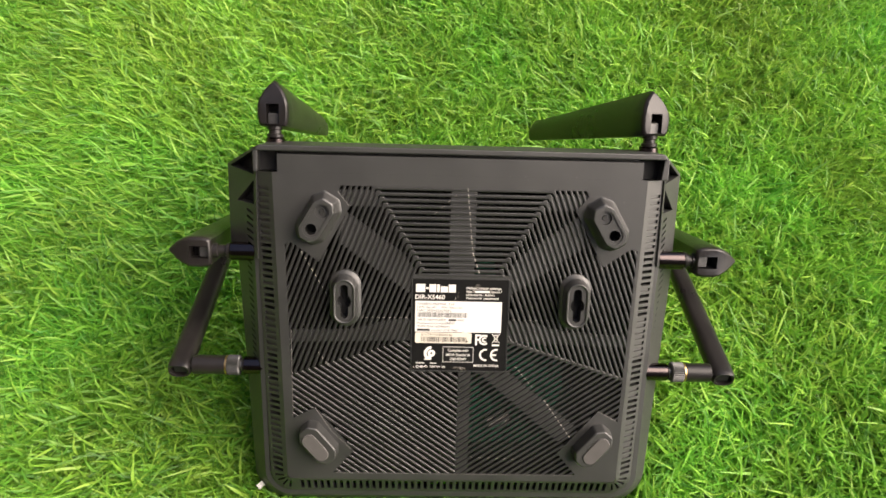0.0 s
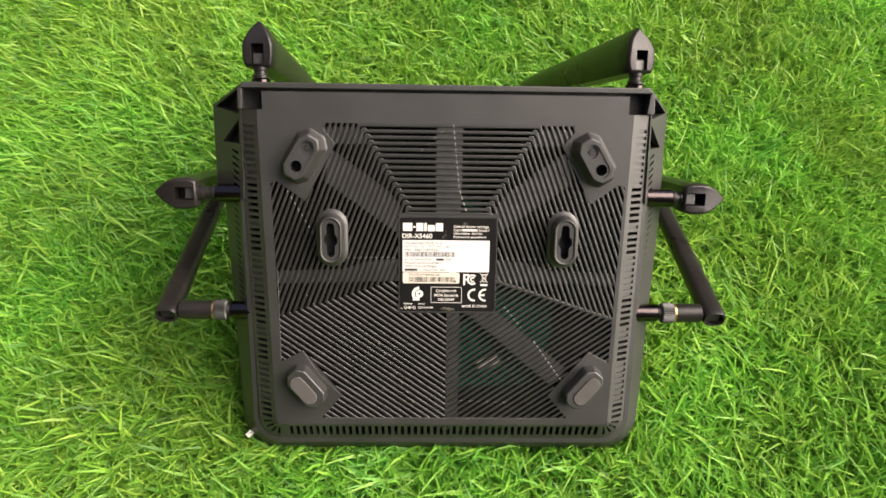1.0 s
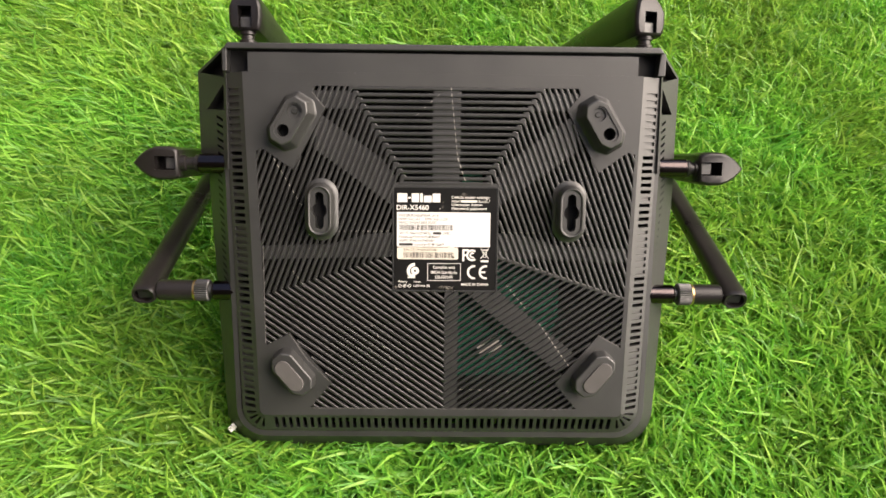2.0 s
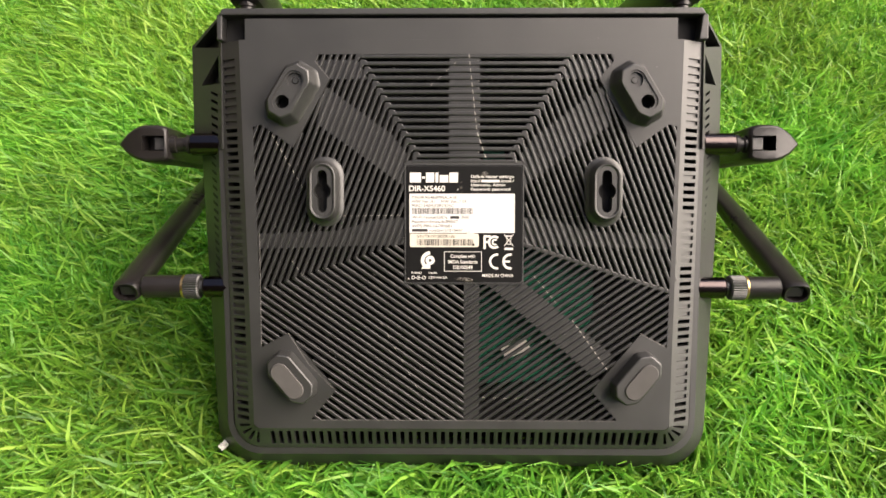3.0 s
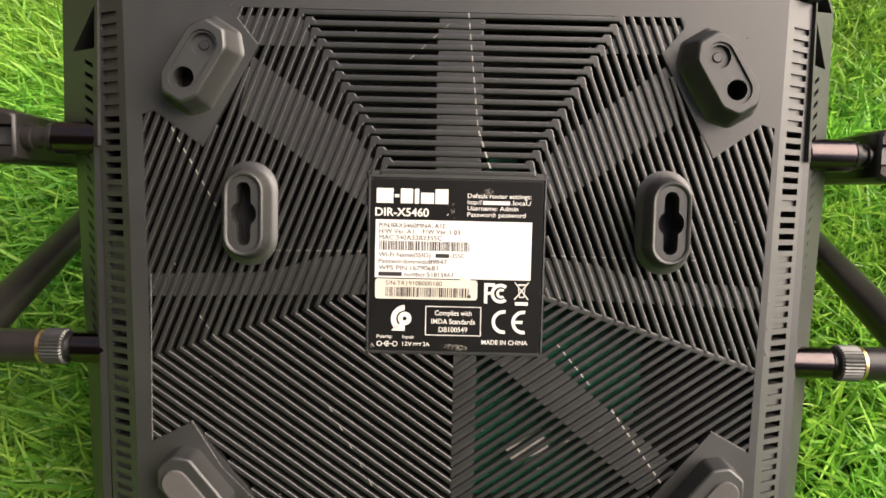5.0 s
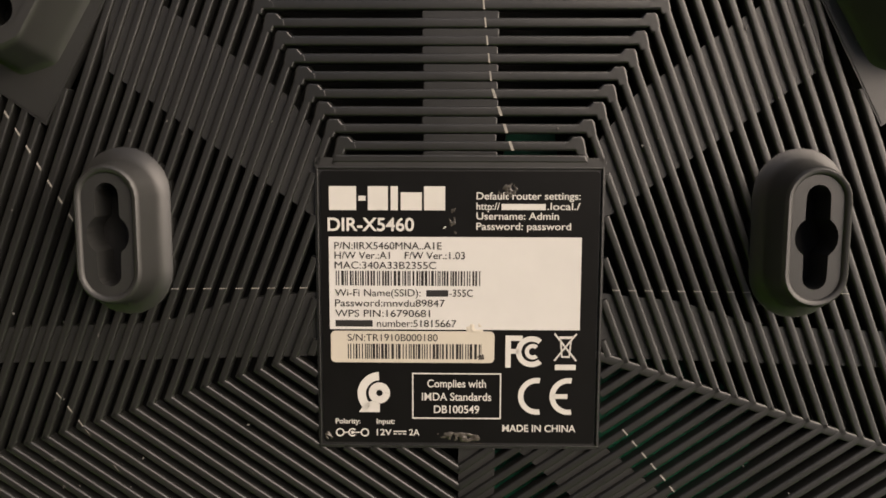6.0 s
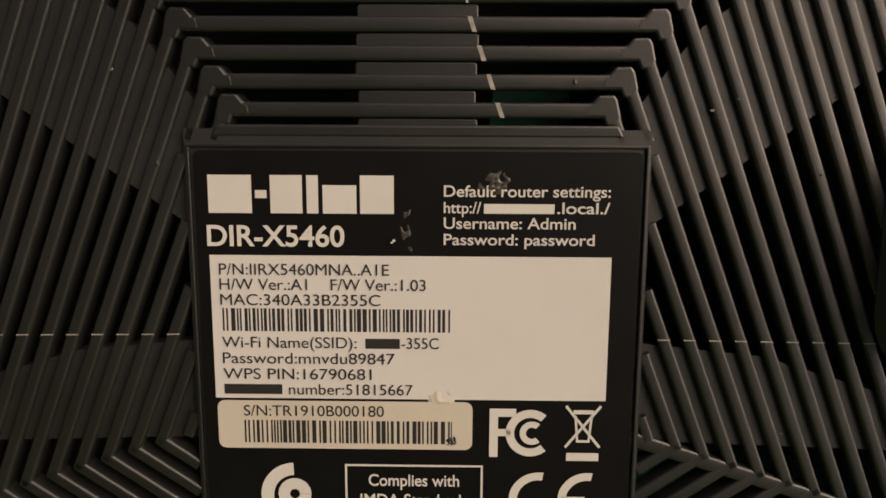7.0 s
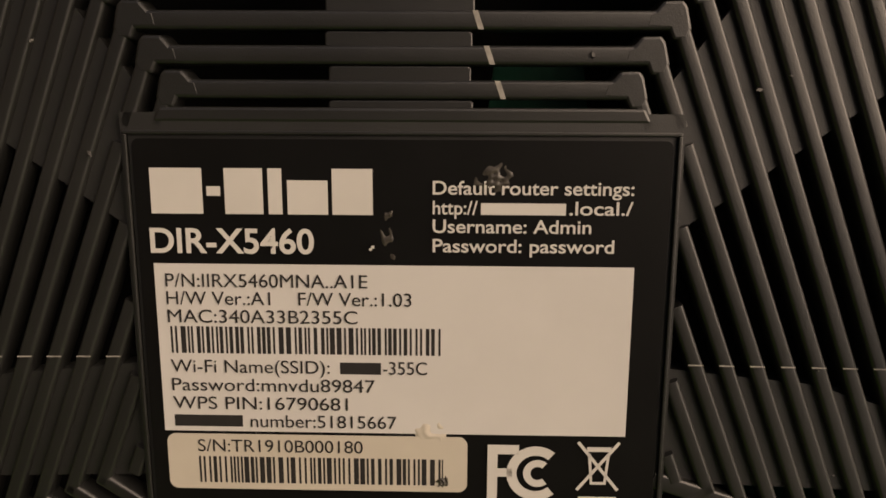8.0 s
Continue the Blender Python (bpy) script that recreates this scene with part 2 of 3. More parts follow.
tagged(router, "black plastic wireless router tipped upside down on artificial grass", "router")

GRILLE = [(-64, 73), (64, 73), (64, 70), (58, 62.5), (74, 33), (88, 43), (91.5, 42), (88.5, -54), (77, -48), (56, -73), (67, -86),
          (-67, -86), (-56, -73), (-77, -48), (-88.5, -54), (-91.5, 42), (-88, 43), (-74, 33), (-58, 62.5), (-64, 70)]


def widened(pts, by=2.2):
    """The case stands a little further out on its left side."""
    return [(x - by - 0.006 * (y + 90), y) if x < 0 else (x, y) for x, y in pts]


def outline(top, bottom, vtop, vbot, r, n=10):
    """Half widths at the rear and front, rounded front corners; runs from the rear left round the front to the rear right."""
    slope = (top - bottom) / (vtop - vbot)
    pts = [(-top, vtop)]
    for i in range(n + 1):
        a = radians(180 + 90 * i / n)
        pts.append((-(bottom + slope * r) + r + r * math.cos(a), vbot + r + r * math.sin(a)))
    return pts + mirror(pts)


def loft(bm, rings, closed=True):
    rows = [[bm.verts.new(Vector((x, y, w)) * MM) for x, y in pts] for pts, w in rings]
    for p, o in zip(rows, rows[1:]):
        n = len(p)
        for i in range(n if closed else n - 1):
            bm.faces.new((p[i], p[(i + 1) % n], o[(i + 1) % n], o[i]))
    return rows


def build_shell():
    # flared outer shell below the vent strips, resting on the turf
    bm = bmesh.new()

    def ring(top, bottom, vtop, vbot, r):
        pts = outline(top, bottom, vtop, vbot, r)
        at33 = bottom + (top - bottom) * (33 - vbot) / (vtop - vbot)
        half = [(-min(top, 104.5), vtop), (-min(top, 104.5), 33.4), (-at33, 33.0)] + pts[1:len(pts) // 2]
        return widened(half + mirror(half), 2.4)
    rings = [(ring(103.5, 100.5, 79, -100.5, 13), -6.0), (ring(106.0, 103, 79, -103.5, 15), -6.2), (ring(107.5, 104.6, 79, -105.2, 16), -8.5),
             (ring(113, 108, 79, -109, 18), -13.5), (ring(119, 111, 79, -113, 20), -19), (ring(119.5, 111.5, 80, -113.5, 21), -31), (ring(108, 105, 82, -108, 22), -38), (ring(100, 97, 82, -100, 22), -44)]
    rows = loft(bm, rings)
    bm.faces.new(rows[-1])
    smooth(part("shell", bm, CASE, router, "flared black plastic upper shell"), 30)


def side_slit_shade():
    """Slanted near-black quads along the shell's flared sides: the slits' shade as colour."""
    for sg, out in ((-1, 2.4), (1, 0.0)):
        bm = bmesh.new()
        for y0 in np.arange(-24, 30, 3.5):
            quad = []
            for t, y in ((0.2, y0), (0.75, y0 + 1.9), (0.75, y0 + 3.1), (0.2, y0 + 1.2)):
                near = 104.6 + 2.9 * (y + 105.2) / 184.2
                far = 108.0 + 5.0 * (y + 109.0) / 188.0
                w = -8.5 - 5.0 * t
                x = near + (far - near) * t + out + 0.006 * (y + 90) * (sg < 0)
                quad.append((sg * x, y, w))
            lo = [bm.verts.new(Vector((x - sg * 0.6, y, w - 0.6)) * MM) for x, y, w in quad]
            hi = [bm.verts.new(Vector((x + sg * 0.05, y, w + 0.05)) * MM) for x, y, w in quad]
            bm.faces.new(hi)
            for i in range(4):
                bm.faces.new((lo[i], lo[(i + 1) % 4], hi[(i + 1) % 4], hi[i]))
        tagged(part("slit_shade", bm, SHADE_BLACK, router, "row of near-black quads coloured as shade in slanted vent slits"), kind="stuff")


def build_wings():
    # shoulders beside the rear corners with triangular pockets
    for sg in (-1, 1):
        def place(x, y, d, sg=sg):
            k = (x - 104) / 16
            out = 2.4 + 2.0 * k if sg < 0 else -2.8 * k
            return (sg * (x + out - d * 0.45), y, -4.4 - 15.4 * k - d * 0.85)
        outer = [(103.8, 91.5), (120, 81), (119.5, 38), (113, 33), (104, 33)]
        holes = [[(105.0, 89.3), (105.0, 77), (118.6, 80.2)], [(105.2, 74.0), (115.0, 62.2), (105.2, 61.5)]]
        holes += [[(106.0, y + 0.6), (106.0, y - 0.7), (109.6, y + 1.3), (109.6, y + 2.6)] for y in np.arange(35.5, 59, 3.5)]
        bm = bmesh.new()
        panel(bm, outer, holes, place, 6, (7.0, 6.0), skirt=24)
        part("shoulder", bm, CASE, router, "sloped black shoulder with triangular pockets")


def vent_strip():
    """Sloped band round the underside with a row of slots: some open, some only moulded."""
    inner = lambda v: 90 + (v + 90) * (4.2 / 178)
    runs = [(0, 9), (1, 6), (0, 1), (1, 4), (0, 7), (1, 5), (0, 2), (1, 4), (0, 7), (1, 3)]
    pattern = [k for k, c in runs for _ in range(c)]
    pitch = 160.0 / len(pattern)
    for sg in (-1, 1):
        def place(x, y, d, sg=sg):
            more = 2.2 + 0.006 * (y + 90) if sg < 0 else 0.0
            return (sg * (inner(y) + more + x - d * 0.4), y, -0.55 * x - d)
        bm = bmesh.new()
        holes, floors = [], []
        for i, k in enumerate(pattern):
            v = 71.5 - i * pitch
            holes.append([(2.6, v), (2.6, v - 1.75), (8.6, v - 1.75), (8.6, v)])
            floors.append(None if k else 0.9)
        panel(bm, [(0, 79), (0, -88), (10.3, -88), (10.3, 79)], holes, place, 3.5, floors)
        part("vent_strip", bm, CASE, router, "slotted black side vent strip")
    # front strip
    def front(x, y, d):
        return (x, -90 - y + d * 0.4, -0.55 * y - d)
    bm = bmesh.new()
    holes = [[(u - 0.95, 1.6), (u + 0.95, 1.6), (u + 0.95, 8.4), (u - 0.95, 8.4)] for u in np.arange(-84.6, 85, 3.6)]
    panel(bm, [(-89.7, 0), (87.5, 0), (87.5, 10.3), (-89.7, 10.3)], holes, front, 3.5)
    part("vent_strip", bm, CASE, router, "slotted black front vent strip")
    # rounded corners with fanned slots
    for sg in (-1, 1):
        def corner(a, r, d, sg=sg):
            t = radians(a)
            w = -0.55 * r - d
            return (sg * ((87.5 if sg > 0 else 89.7) + (2.6 + r - d * 0.3) * math.sin(t)), -88 - (2.0 + r - d * 0.3) * math.cos(t), w)
        bm = bmesh.new()
        outer = [(a, 0) for a in range(0, 91, 10)] + [(a, 10.3) for a in range(90, -1, -10)]
        holes = [[(a - 5, 2.4), (a + 5, 2.4), (a + 4, 8), (a - 4, 8)] for a in (12, 34, 56, 78)]
        panel(bm, outer, holes, corner, 3)
        part("vent_strip", bm, CASE, router, "slotted black corner vent strip")


def build_plate():
    # flat underside round the grille, with square pockets in the rear corners
    outer = widened(outline(94.0, 90.0, 79.2, -90, 2.8, 5))
    bm = bmesh.new()
    panel(bm, outer, [GRILLE], flat, 2.4)
    part("bottom_plate", bm, CASE, router, "matte dark underside plate")
    bm = bmesh.new()
    panel(bm, [(-94.5, 79.22), (91.2, 79.22), (91.2, 88.2), (-94.5, 88.2)], (), lambda x, y, d: (x, y, -0.04 - d), skirt=8)
    part("rear_panel", bm, CASE, router)
    # rear rim, a thin ridge beyond a dark gap
    bm = bmesh.new()
    prism(bm, [(-106, 89.7), (103.6, 89.7), (101.5, 92.6), (-104, 92.6)], -30, 0.3)
    bevelled(part("rear_rim", bm, CASE, router), 0.5)
    bm = bmesh.new()
    prism(bm, [(-103, 80), (103, 80), (102.5, 91), (-102.5, 91)], -40, -8)
    part("rear_wall", bm, CASE, router)
    # corner posts outside the pockets
    for sg in (-1, 1):
        bm = bmesh.new()
        pts = [(100.6 if sg > 0 else 102.2, 79.3), (104.4, 79.3), (104.4, 90), (102.0, 90)]
        prism(bm, pts if sg > 0 else [(x - 2.4, y) for x, y in mirror(pts)], -14, -0.4)
        bevelled(part("corner_post", bm, CASE, router), 0.4)
        # pocket floor, coloured near-black for the shade down in the pocket
        bm = bmesh.new()
        pts = [(91, 79.3), (103, 79.3), (103, 89.9), (91, 89.9)]
        prism(bm, pts if sg > 0 else [(x - 2.4, y) for x, y in mirror(pts)], -14, -7.5)
        part("pocket_shade_floor", bm, SHADE_BLACK, router)
    # near-black sheet behind the slots: the case's inner shade put into its colour
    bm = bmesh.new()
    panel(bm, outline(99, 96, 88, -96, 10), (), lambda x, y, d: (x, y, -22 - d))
    part("tub_shade", bm, SHADE_BLACK, router)
    bm = bmesh.new()
    prism(bm, [(3, -72), (48, -70), (58, -40), (58, -20), (22, 0), (18, 33), (9, 33), (3, -20)], -11, -9.5)
    part("circuit_board", bm, BOARD, router, "green circuit board behind the grille")
    # added pale block: bright glints between the bars, put into its colour
    bm = bmesh.new()
    prism(bm, turned([(-6, -2.6), (6, -2.6), (6, 2.6), (-6, 2.6)], 23, -55, 25), -9.5, -3.2)
    part("glint_block", bm, GLINT_PALE, router, "pale block painted as glints seen through the slots")


# long scratches and weld lines that cross the bars: ends, width, direction of the marks
SCRATCHES = [((-39, -38), (-17, -78), 0.5), ((-84, 40), (-69, 14), 0.4), ((46, -40), (63, -64), 0.4), ((2, 73), (5.5, 40), 0.28), ((5.5, 40), (9.8, 27.5), 0.5),
             ((-66, 3.3), (-27, 3.8), 0.14), ((27, 3.6), (70, 3.2), 0.14), ((8, -76), (34, -77), 0.25), ((-14, 60), (-2, 71), 0.2), ((30, -22), (40, -34), 0.25), ((-75, -16), (-62, -34), 0.2), ((-55, -18), (-28, -40), 0.16), ((33, -52), (50, -46), 0.3)]
MARKS = {i: [] for i in range(len(SCRATCHES))}


def cross_poly(p, d, poly):
    """Intervals of the line p + t d inside a polygon."""
    ts = []
    for i in range(len(poly)):
        (ax, ay), (bx, by) = poly[i], poly[(i + 1) % len(poly)]
        ex, ey = bx - ax, by - ay
        den = d[0] * ey - d[1] * ex
        if abs(den) < 1e-9:
            continue
        t = ((ax - p[0]) * ey - (ay - p[1]) * ex) / den
        u = ((ax - p[0]) * d[1] - (ay - p[1]) * d[0]) / den
        if 0 <= u < 1:
            ts.append(t)
    ts.sort()
    return list(zip(ts[::2], ts[1::2]))


def rib(p, d, t0, t1, width=1.35, top=-0.1):
    """One bar of the grille with softened edges."""
    n = (-d[1], d[0])
    bm = bmesh.new()
    hw = width / 2
    prof = [(-hw, -2.4), (-hw, top - 0.4), (-hw + 0.07, top - 0.16), (-hw + 0.2, top - 0.03), (-hw + 0.36, top), (hw - 0.36, top), (hw - 0.2, top - 0.03), (hw - 0.07, top - 0.16), (hw, top - 0.4), (hw, -2.4)]
    ends = []
    for t in (t0, t1):
        ends.append([bm.verts.new(Vector((p[0] + d[0] * t + n[0] * o, p[1] + d[1] * t + n[1] * o, w)) * MM) for o, w in prof])
    for i in range(len(prof)):
        j = (i + 1) % len(prof)
        bm.faces.new((ends[0][i], ends[0][j], ends[1][j], ends[1][i]))
    bm.faces.new(ends[0][::-1])
    bm.faces.new(ends[1])
    smooth(part("rib", bm, RIB, router), 60)
    # where a scratch crosses this bar it leaves a pale mark on its face
    for i, (a, b, wd) in enumerate(SCRATCHES):
        ex, ey = b[0] - a[0], b[1] - a[1]
        den = d[0] * ey - d[1] * ex
        if abs(den) < 1e-6:
            continue
        t = ((a[0] - p[0]) * ey - (a[1] - p[1]) * ex) / den
        u = ((a[0] - p[0]) * d[1] - (a[1] - p[1]) * d[0]) / den
        if 0 <= u <= 1 and t0 < t < t1:
            L = math.hypot(ex, ey)
            sx, sy = ex / L * width * 0.5, ey / L * width * 0.5
            c = (p[0] + d[0] * t, p[1] + d[1] * t)
            h = (d[0] * wd / 2, d[1] * wd / 2)
            MARKS[i].append([(c[0] - sx - h[0], c[1] - sy - h[1]), (c[0] - sx + h[0], c[1] - sy + h[1]), (c[0] + sx + h[0], c[1] + sy + h[1]), (c[0] + sx - h[0], c[1] + sy - h[1])])


def build_grille():
    e = (-0.5, 0.866)          # the left diagonal of the rear sector
    dl = (-0.36, -0.933)       # bars of the left sector
    db = (0.822, -0.569)       # bars of the front left sector
    c0, c1 = (-27, -8.3), (-90, -29)
    corner_l = (-20, 27)
    # rear sector
    trap = [(-19, 26.6), (19, 26.6), (46.2, 73.5), (-46.2, 73.5)]
    for k in range(15):
        v = 29.5 + k * 3.05
        for t0, t1 in cross_poly((0, v), (1, 0), trap):
            rib((0, v), (1, 0), t0 - 0.6, t1 + 0.6, 1.72)
    # knuckles where the rear bars turn into the side bars
    knee = [(-3.4, -0.8), (-3.0, 0.8), (-2.4, 0.9), (-1.6, 1.85), (0.35, 1.9), (0.8, 1.3), (1.3, -0.8), (0.9, -1.9), (-0.5, -1.9), (-0.95, -0.85)]
    for k in range(15):
        v = 29.5 + k * 3.05
        x = 20 + (k + 0.8) * 0.5 * 3.522
        for m in (1, -1):
            pts = [(x + px, v + py) for px, py in knee]
            bm = bmesh.new()
            prism(bm, pts if m > 0 else mirror(pts), -2.4, -0.08, 0.3)
            bevelled(part("knuckle", bm, RIB, router), 0.28)
    left = [(-46.2, 73.5), (-19, 26.6), (-26.4, 26.6), (-26.4, -8), (-92, -29.5), (-92, 43), (-88, 43.6), (-74, 33), (-57.4, 62.5), (-64.6, 70), (-64.6, 73.6)]
    front = [(-26.4, -8), (-26.4, -26.4), (0, -26.4), (0, -86.4), (-67, -86.4), (-55.6, -73), (-77, -47.6), (-89.4, -54.6), (-91, -29.2)]
    frontr = [(26.4, -8), (26.4, -26.4), (0, -26.4), (0, -86.4), (67, -86.4), (55.6, -73), (77, -47.6), (89.4, -54.6), (91, -29.2)]
    step = 3.05 / 0.866
    cd = (c1[0] - c0[0], c1[1] - c0[1])
    for k in range(-24, 44):
        s = (k + 0.8) * step
        q = (corner_l[0] + e[0] * s, corner_l[1] + e[1] * s)
        for t0, t1 in cross_poly(q, dl, left):
            if t1 - t0 > 1.5:
                for m in (1, -1):
                    rib((m * q[0], q[1]), (m * dl[0], dl[1]), t0 - 0.5, t1 + 0.5, 1.45)
        # where this bar meets the bend, a front bar sets off
        den = dl[0] * cd[1] - dl[1] * cd[0]
        t = ((c0[0] - q[0]) * cd[1] - (c0[1] - q[1]) * cd[0]) / den
        h = (q[0] + dl[0] * t, q[1] + dl[1] * t)
        for t0, t1 in cross_poly(h, db, front):
            if t1 - t0 > 1.5:
                rib(h, db, t0 - 0.3, t1 + 0.3, 1.45)
        g = (-h[0], h[1])
        for t0, t1 in cross_poly(g, (-db[0], db[1]), frontr):
            if t1 - t0 > 1.5:
                rib(g, (-db[0], db[1]), t0 - 0.3, t1 + 0.3, 1.45)
    # broad webs behind the bars: grooves without openings
    webs = []
    # the rear web is broken into a tile under each gap, with a thin slit above it
    rng = random.Random(12)
    for k in range(-1, 14):
        v = 29.5 + k * 3.05
        l, r = -6.6 + rng.uniform(-0.2, 0.2), 6.6 + rng.uniform(-0.2, 0.2)
        bm = bmesh.new()
        prism(bm, [(l, v + 0.5), (r, v + 0.5), (r, v + 1.95), (r - 0.3, v + 2.1), (l + 0.3, v + 2.1), (l, v + 1.95)], -2.6, -0.38)
        bevelled(part("web_tile", bm, RIB, router), 0.15)
    tl = [(-60, 59.5), (-31, 38.5), (-24.5, 30), (-24, 15), (-64, 43.5)]
    cl = [(-65, 70.8), (-46, 70.8), (-41.5, 62.5), (-60, 62.5)]
    ml = [(-92, -4.5), (-55, -3), (-40, 1.5), (-25, 3), (-25, -9), (-92, -11)]
    webs += [tl, mirror(tl), cl, mirror(cl), ml, mirror(ml), [(0, -26), (0, -87), (6.8, -87), (6.8, -26)], [(10, -26), (27, -26), (66, -58), (57, -67)]]
    for i, pts in enumerate(webs):
        bm = bmesh.new()
        prism(bm, pts, -3.2, -0.85 - 0.02 * i)
        part("web", bm, CASE, router)
    # frame round the label and its recess
    fr = [(-26.0, -26.3), (26.0, -26.3), (26.0, 27.4), (-26.0, 27.4)]
    rec = [(-25.4, -25.6), (25.4, -25.6), (25.4, 25.4), (-25.4, 25.4)]
    bm = bmesh.new()
    panel(bm, fr, [rec], lambda x, y, d: (x, y, -0.1 - d), 0.4, (0.2,), skirt=3)
    part("label_recess", bm, CASE, router)
    for x0, y0, x1, y1 in ((-25.75, 25.4, 25.75, 25.75), (-25.75, -25.95, 25.75, -25.6), (-25.75, -25.6, -25.4, 25.4), (25.4, -25.6, 25.75, 25.4)):
        bm = bmesh.new()
        prism(bm, [(x0, y0), (x1, y0), (x1, y1), (x0, y1)], -0.5, 0.16)
        bevelled(part("label_lip", bm, RIB, router), 0.1)
    bm = bmesh.new()
    prism(bm, [(-23, 26.5), (23, 26.5), (22.3, 27.9), (-22.3, 27.9)], -1.0, 0.0)
    bevelled(part("rib", bm, RIB, router), 0.3)
    for i, quads in MARKS.items():
        bm = bmesh.new()
        for quad in quads:
            prism(bm, quad, -0.12, -0.085)
        if quads:
            tagged(part("scratch", bm, SCUFF, router, "pale scratch across the bars"), kind="stuff")
    # solid separating bars at the bends of the front right sector
    for a, b, wd in (((25, -8.5), (90, -29.5), 1.9),):
        L = math.dist(a, b)
        rib(a, ((b[0] - a[0]) / L, (b[1] - a[1]) / L), 0, L, wd, -0.13)


def worn_lines():
    """Rubbed pale edges of the skirts and the grille's border."""
    lines = [((-77, -47.6), (-68, -61.5), 0.35), ((-68, -61.5), (-57.5, -72), 0.2), ((-64.3, 70), (-58.3, 62.6), 0.3), ((77, -47.6), (87.6, -53.4), 0.4),
             ((-89, -4), (-88.7, -53.5), 0.22), ((-66, -86.3), (20, -86.3), 0.16), ((20, -86.3), (66, -86.3), 0.12)]
    for a, b, w in lines:
        L = math.dist(a, b)
        nx, ny = -(b[1] - a[1]) / L * w / 2, (b[0] - a[0]) / L * w / 2
        bm = bmesh.new()
        prism(bm, [(a[0] - nx, a[1] - ny), (b[0] - nx, b[1] - ny), (b[0] + nx, b[1] + ny), (a[0] + nx, a[1] + ny)], 0.02, 0.16)
        part("worn_edge", bm, WORN, router)


def build_feet():
    for sg in (-1, 1):
        # rear feet: long hexagons with a screw recess and a hole
        ang = 59
        hexa = [(-12.6, -3.5), (-8.2, -7), (8.2, -7), (12.6, -3.5), (12.6, 3.5), (8.2, 7), (-8.2, 7), (-12.6, 3.5)]
        hexa = rounded(hexa, 1.1)
        def put(pts):
            pts = turned(pts, -74.2, 56.0, ang)
            return pts if sg < 0 else mirror(pts)
        ring = lambda k, ky=0.0: put([(x * k, y * (ky or k * 0.9)) for x, y in hexa])
        bm = bmesh.new()
        loft(bm, [(ring(1.16, 1.3), -0.2), (ring(1.09, 1.2), 0.5), (ring(1.05, 1.1), 1.6), (ring(0.97), 7.2), (ring(0.95), 7.9), (ring(0.92), 8.35), (ring(0.88), 8.6)])
        foot = smooth(part("foot", bm, CASE, router, "raised black foot with a screw recess"), 50)
        bm = bmesh.new()
        panel(bm, ring(0.88), [put(pill(0, 0, 5.2, 4.1, 0))], lambda x, y, d: (x, y, 8.6 - d), 0.7)
        panel(bm, put(pill(0, 0, 5.2, 4.1, 0)), [put(disc(5.2, 0, 3.3)), put(disc(-5.2, 0, 2.9))], lambda x, y, d: (x, y, 7.95 - d), 7.0, (1.2,))
        part("foot_cap", bm, CASE, foot)
        bm = bmesh.new()
        prism(bm, put(disc(5.3, -0.1, 1.5, 14)), 6.7, 7.25, 0.3)
        part("screw", bm, RIB, foot)
        # floor of the hole, its depth shade painted as near-black
        bm = bmesh.new()
        prism(bm, put(disc(-5.4, 0, 4)), 0.2, 0.6)
        part("hole_shade_floor", bm, SHADE_BLACK, foot)
        # the flat skirt under it
        bm = bmesh.new()
        sk = [(-64.4, 70.4), (-58.2, 62.6), (-74, 33.4), (-87, 42.5), (-88, 56), (-78, 70)]
        prism(bm, sk if sg < 0 else mirror(sk), -2.2, 0.12, 0.2)
        part("foot_skirt", bm, CASE, router)
        # front feet with rubber pads
        ang = -50
        def put2(pts):
            pts = turned(pts, -74.6, -66.6, ang)
            return pts if sg < 0 else mirror(pts)
        blk = [(-12.5, -3.0), (-8, -6.6), (8, -6.6), (12.5, -3.0), (12.5, 3.0), (8.5, 6.6), (-8.5, 6.6), (-12.5, 3.0)]
        blk = rounded(blk, 1.1)
        bm = bmesh.new()
        prism(bm, put2(blk), -0.2, 8.2, 0.8)
        foot = bevelled(part("foot", bm, CASE, router, "raised black foot with a grey rubber pad"), 0.7, 3)
        smooth(foot, 50)
        bm = bmesh.new()
        prism(bm, put2(turned(pill(0, 0, 5.0, 4.0, 0), -0.2, -1.3, 0)), 8.0, 8.9, 0.4)
        bevelled(part("rubber_pad", bm, RUBBER, foot, "worn grey rubber pad"), 0.25)
        bm = bmesh.new()
        sk = [(-88.3, -53.6), (-77, -47.8), (-56.3, -73), (-66.5, -85.6), (-84, -82)]
        prism(bm, sk if sg < 0 else mirror(sk), -2.2, 0.12, 0.2)
        part("foot_skirt", bm, CASE, router)
        # keyhole bosses
        cx = sg * 60.3
        bm = bmesh.new()
        rings = [(pill(cx, 14, 7.0, 8.2), 0.0), (pill(cx, 14, 6.6, 7.0), 0.6), (pill(cx, 14, 6.4, 6.2), 2.2), (pill(cx, 14, 6.3, 5.75), 7.0), (pill(cx, 14, 6.3, 5.5), 7.6), (pill(cx, 14, 6.3, 5.2), 7.85), (pill(cx, 14, 6.3, 4.75), 7.8), (pill(cx, 14, 6.3, 4.45), 7.55), (pill(cx, 14, 6.3, 4.35), 7.25)]
        loft(bm, rings)
        boss = smooth(part("keyhole_boss", bm, CASE, router, "raised oval wall-mount keyhole"), 40)
        hole = []
        for base in (0, 180):
            # narrow end, then half of the round middle
            for i in range(9):
                a = radians(base + 180 * i / 8)
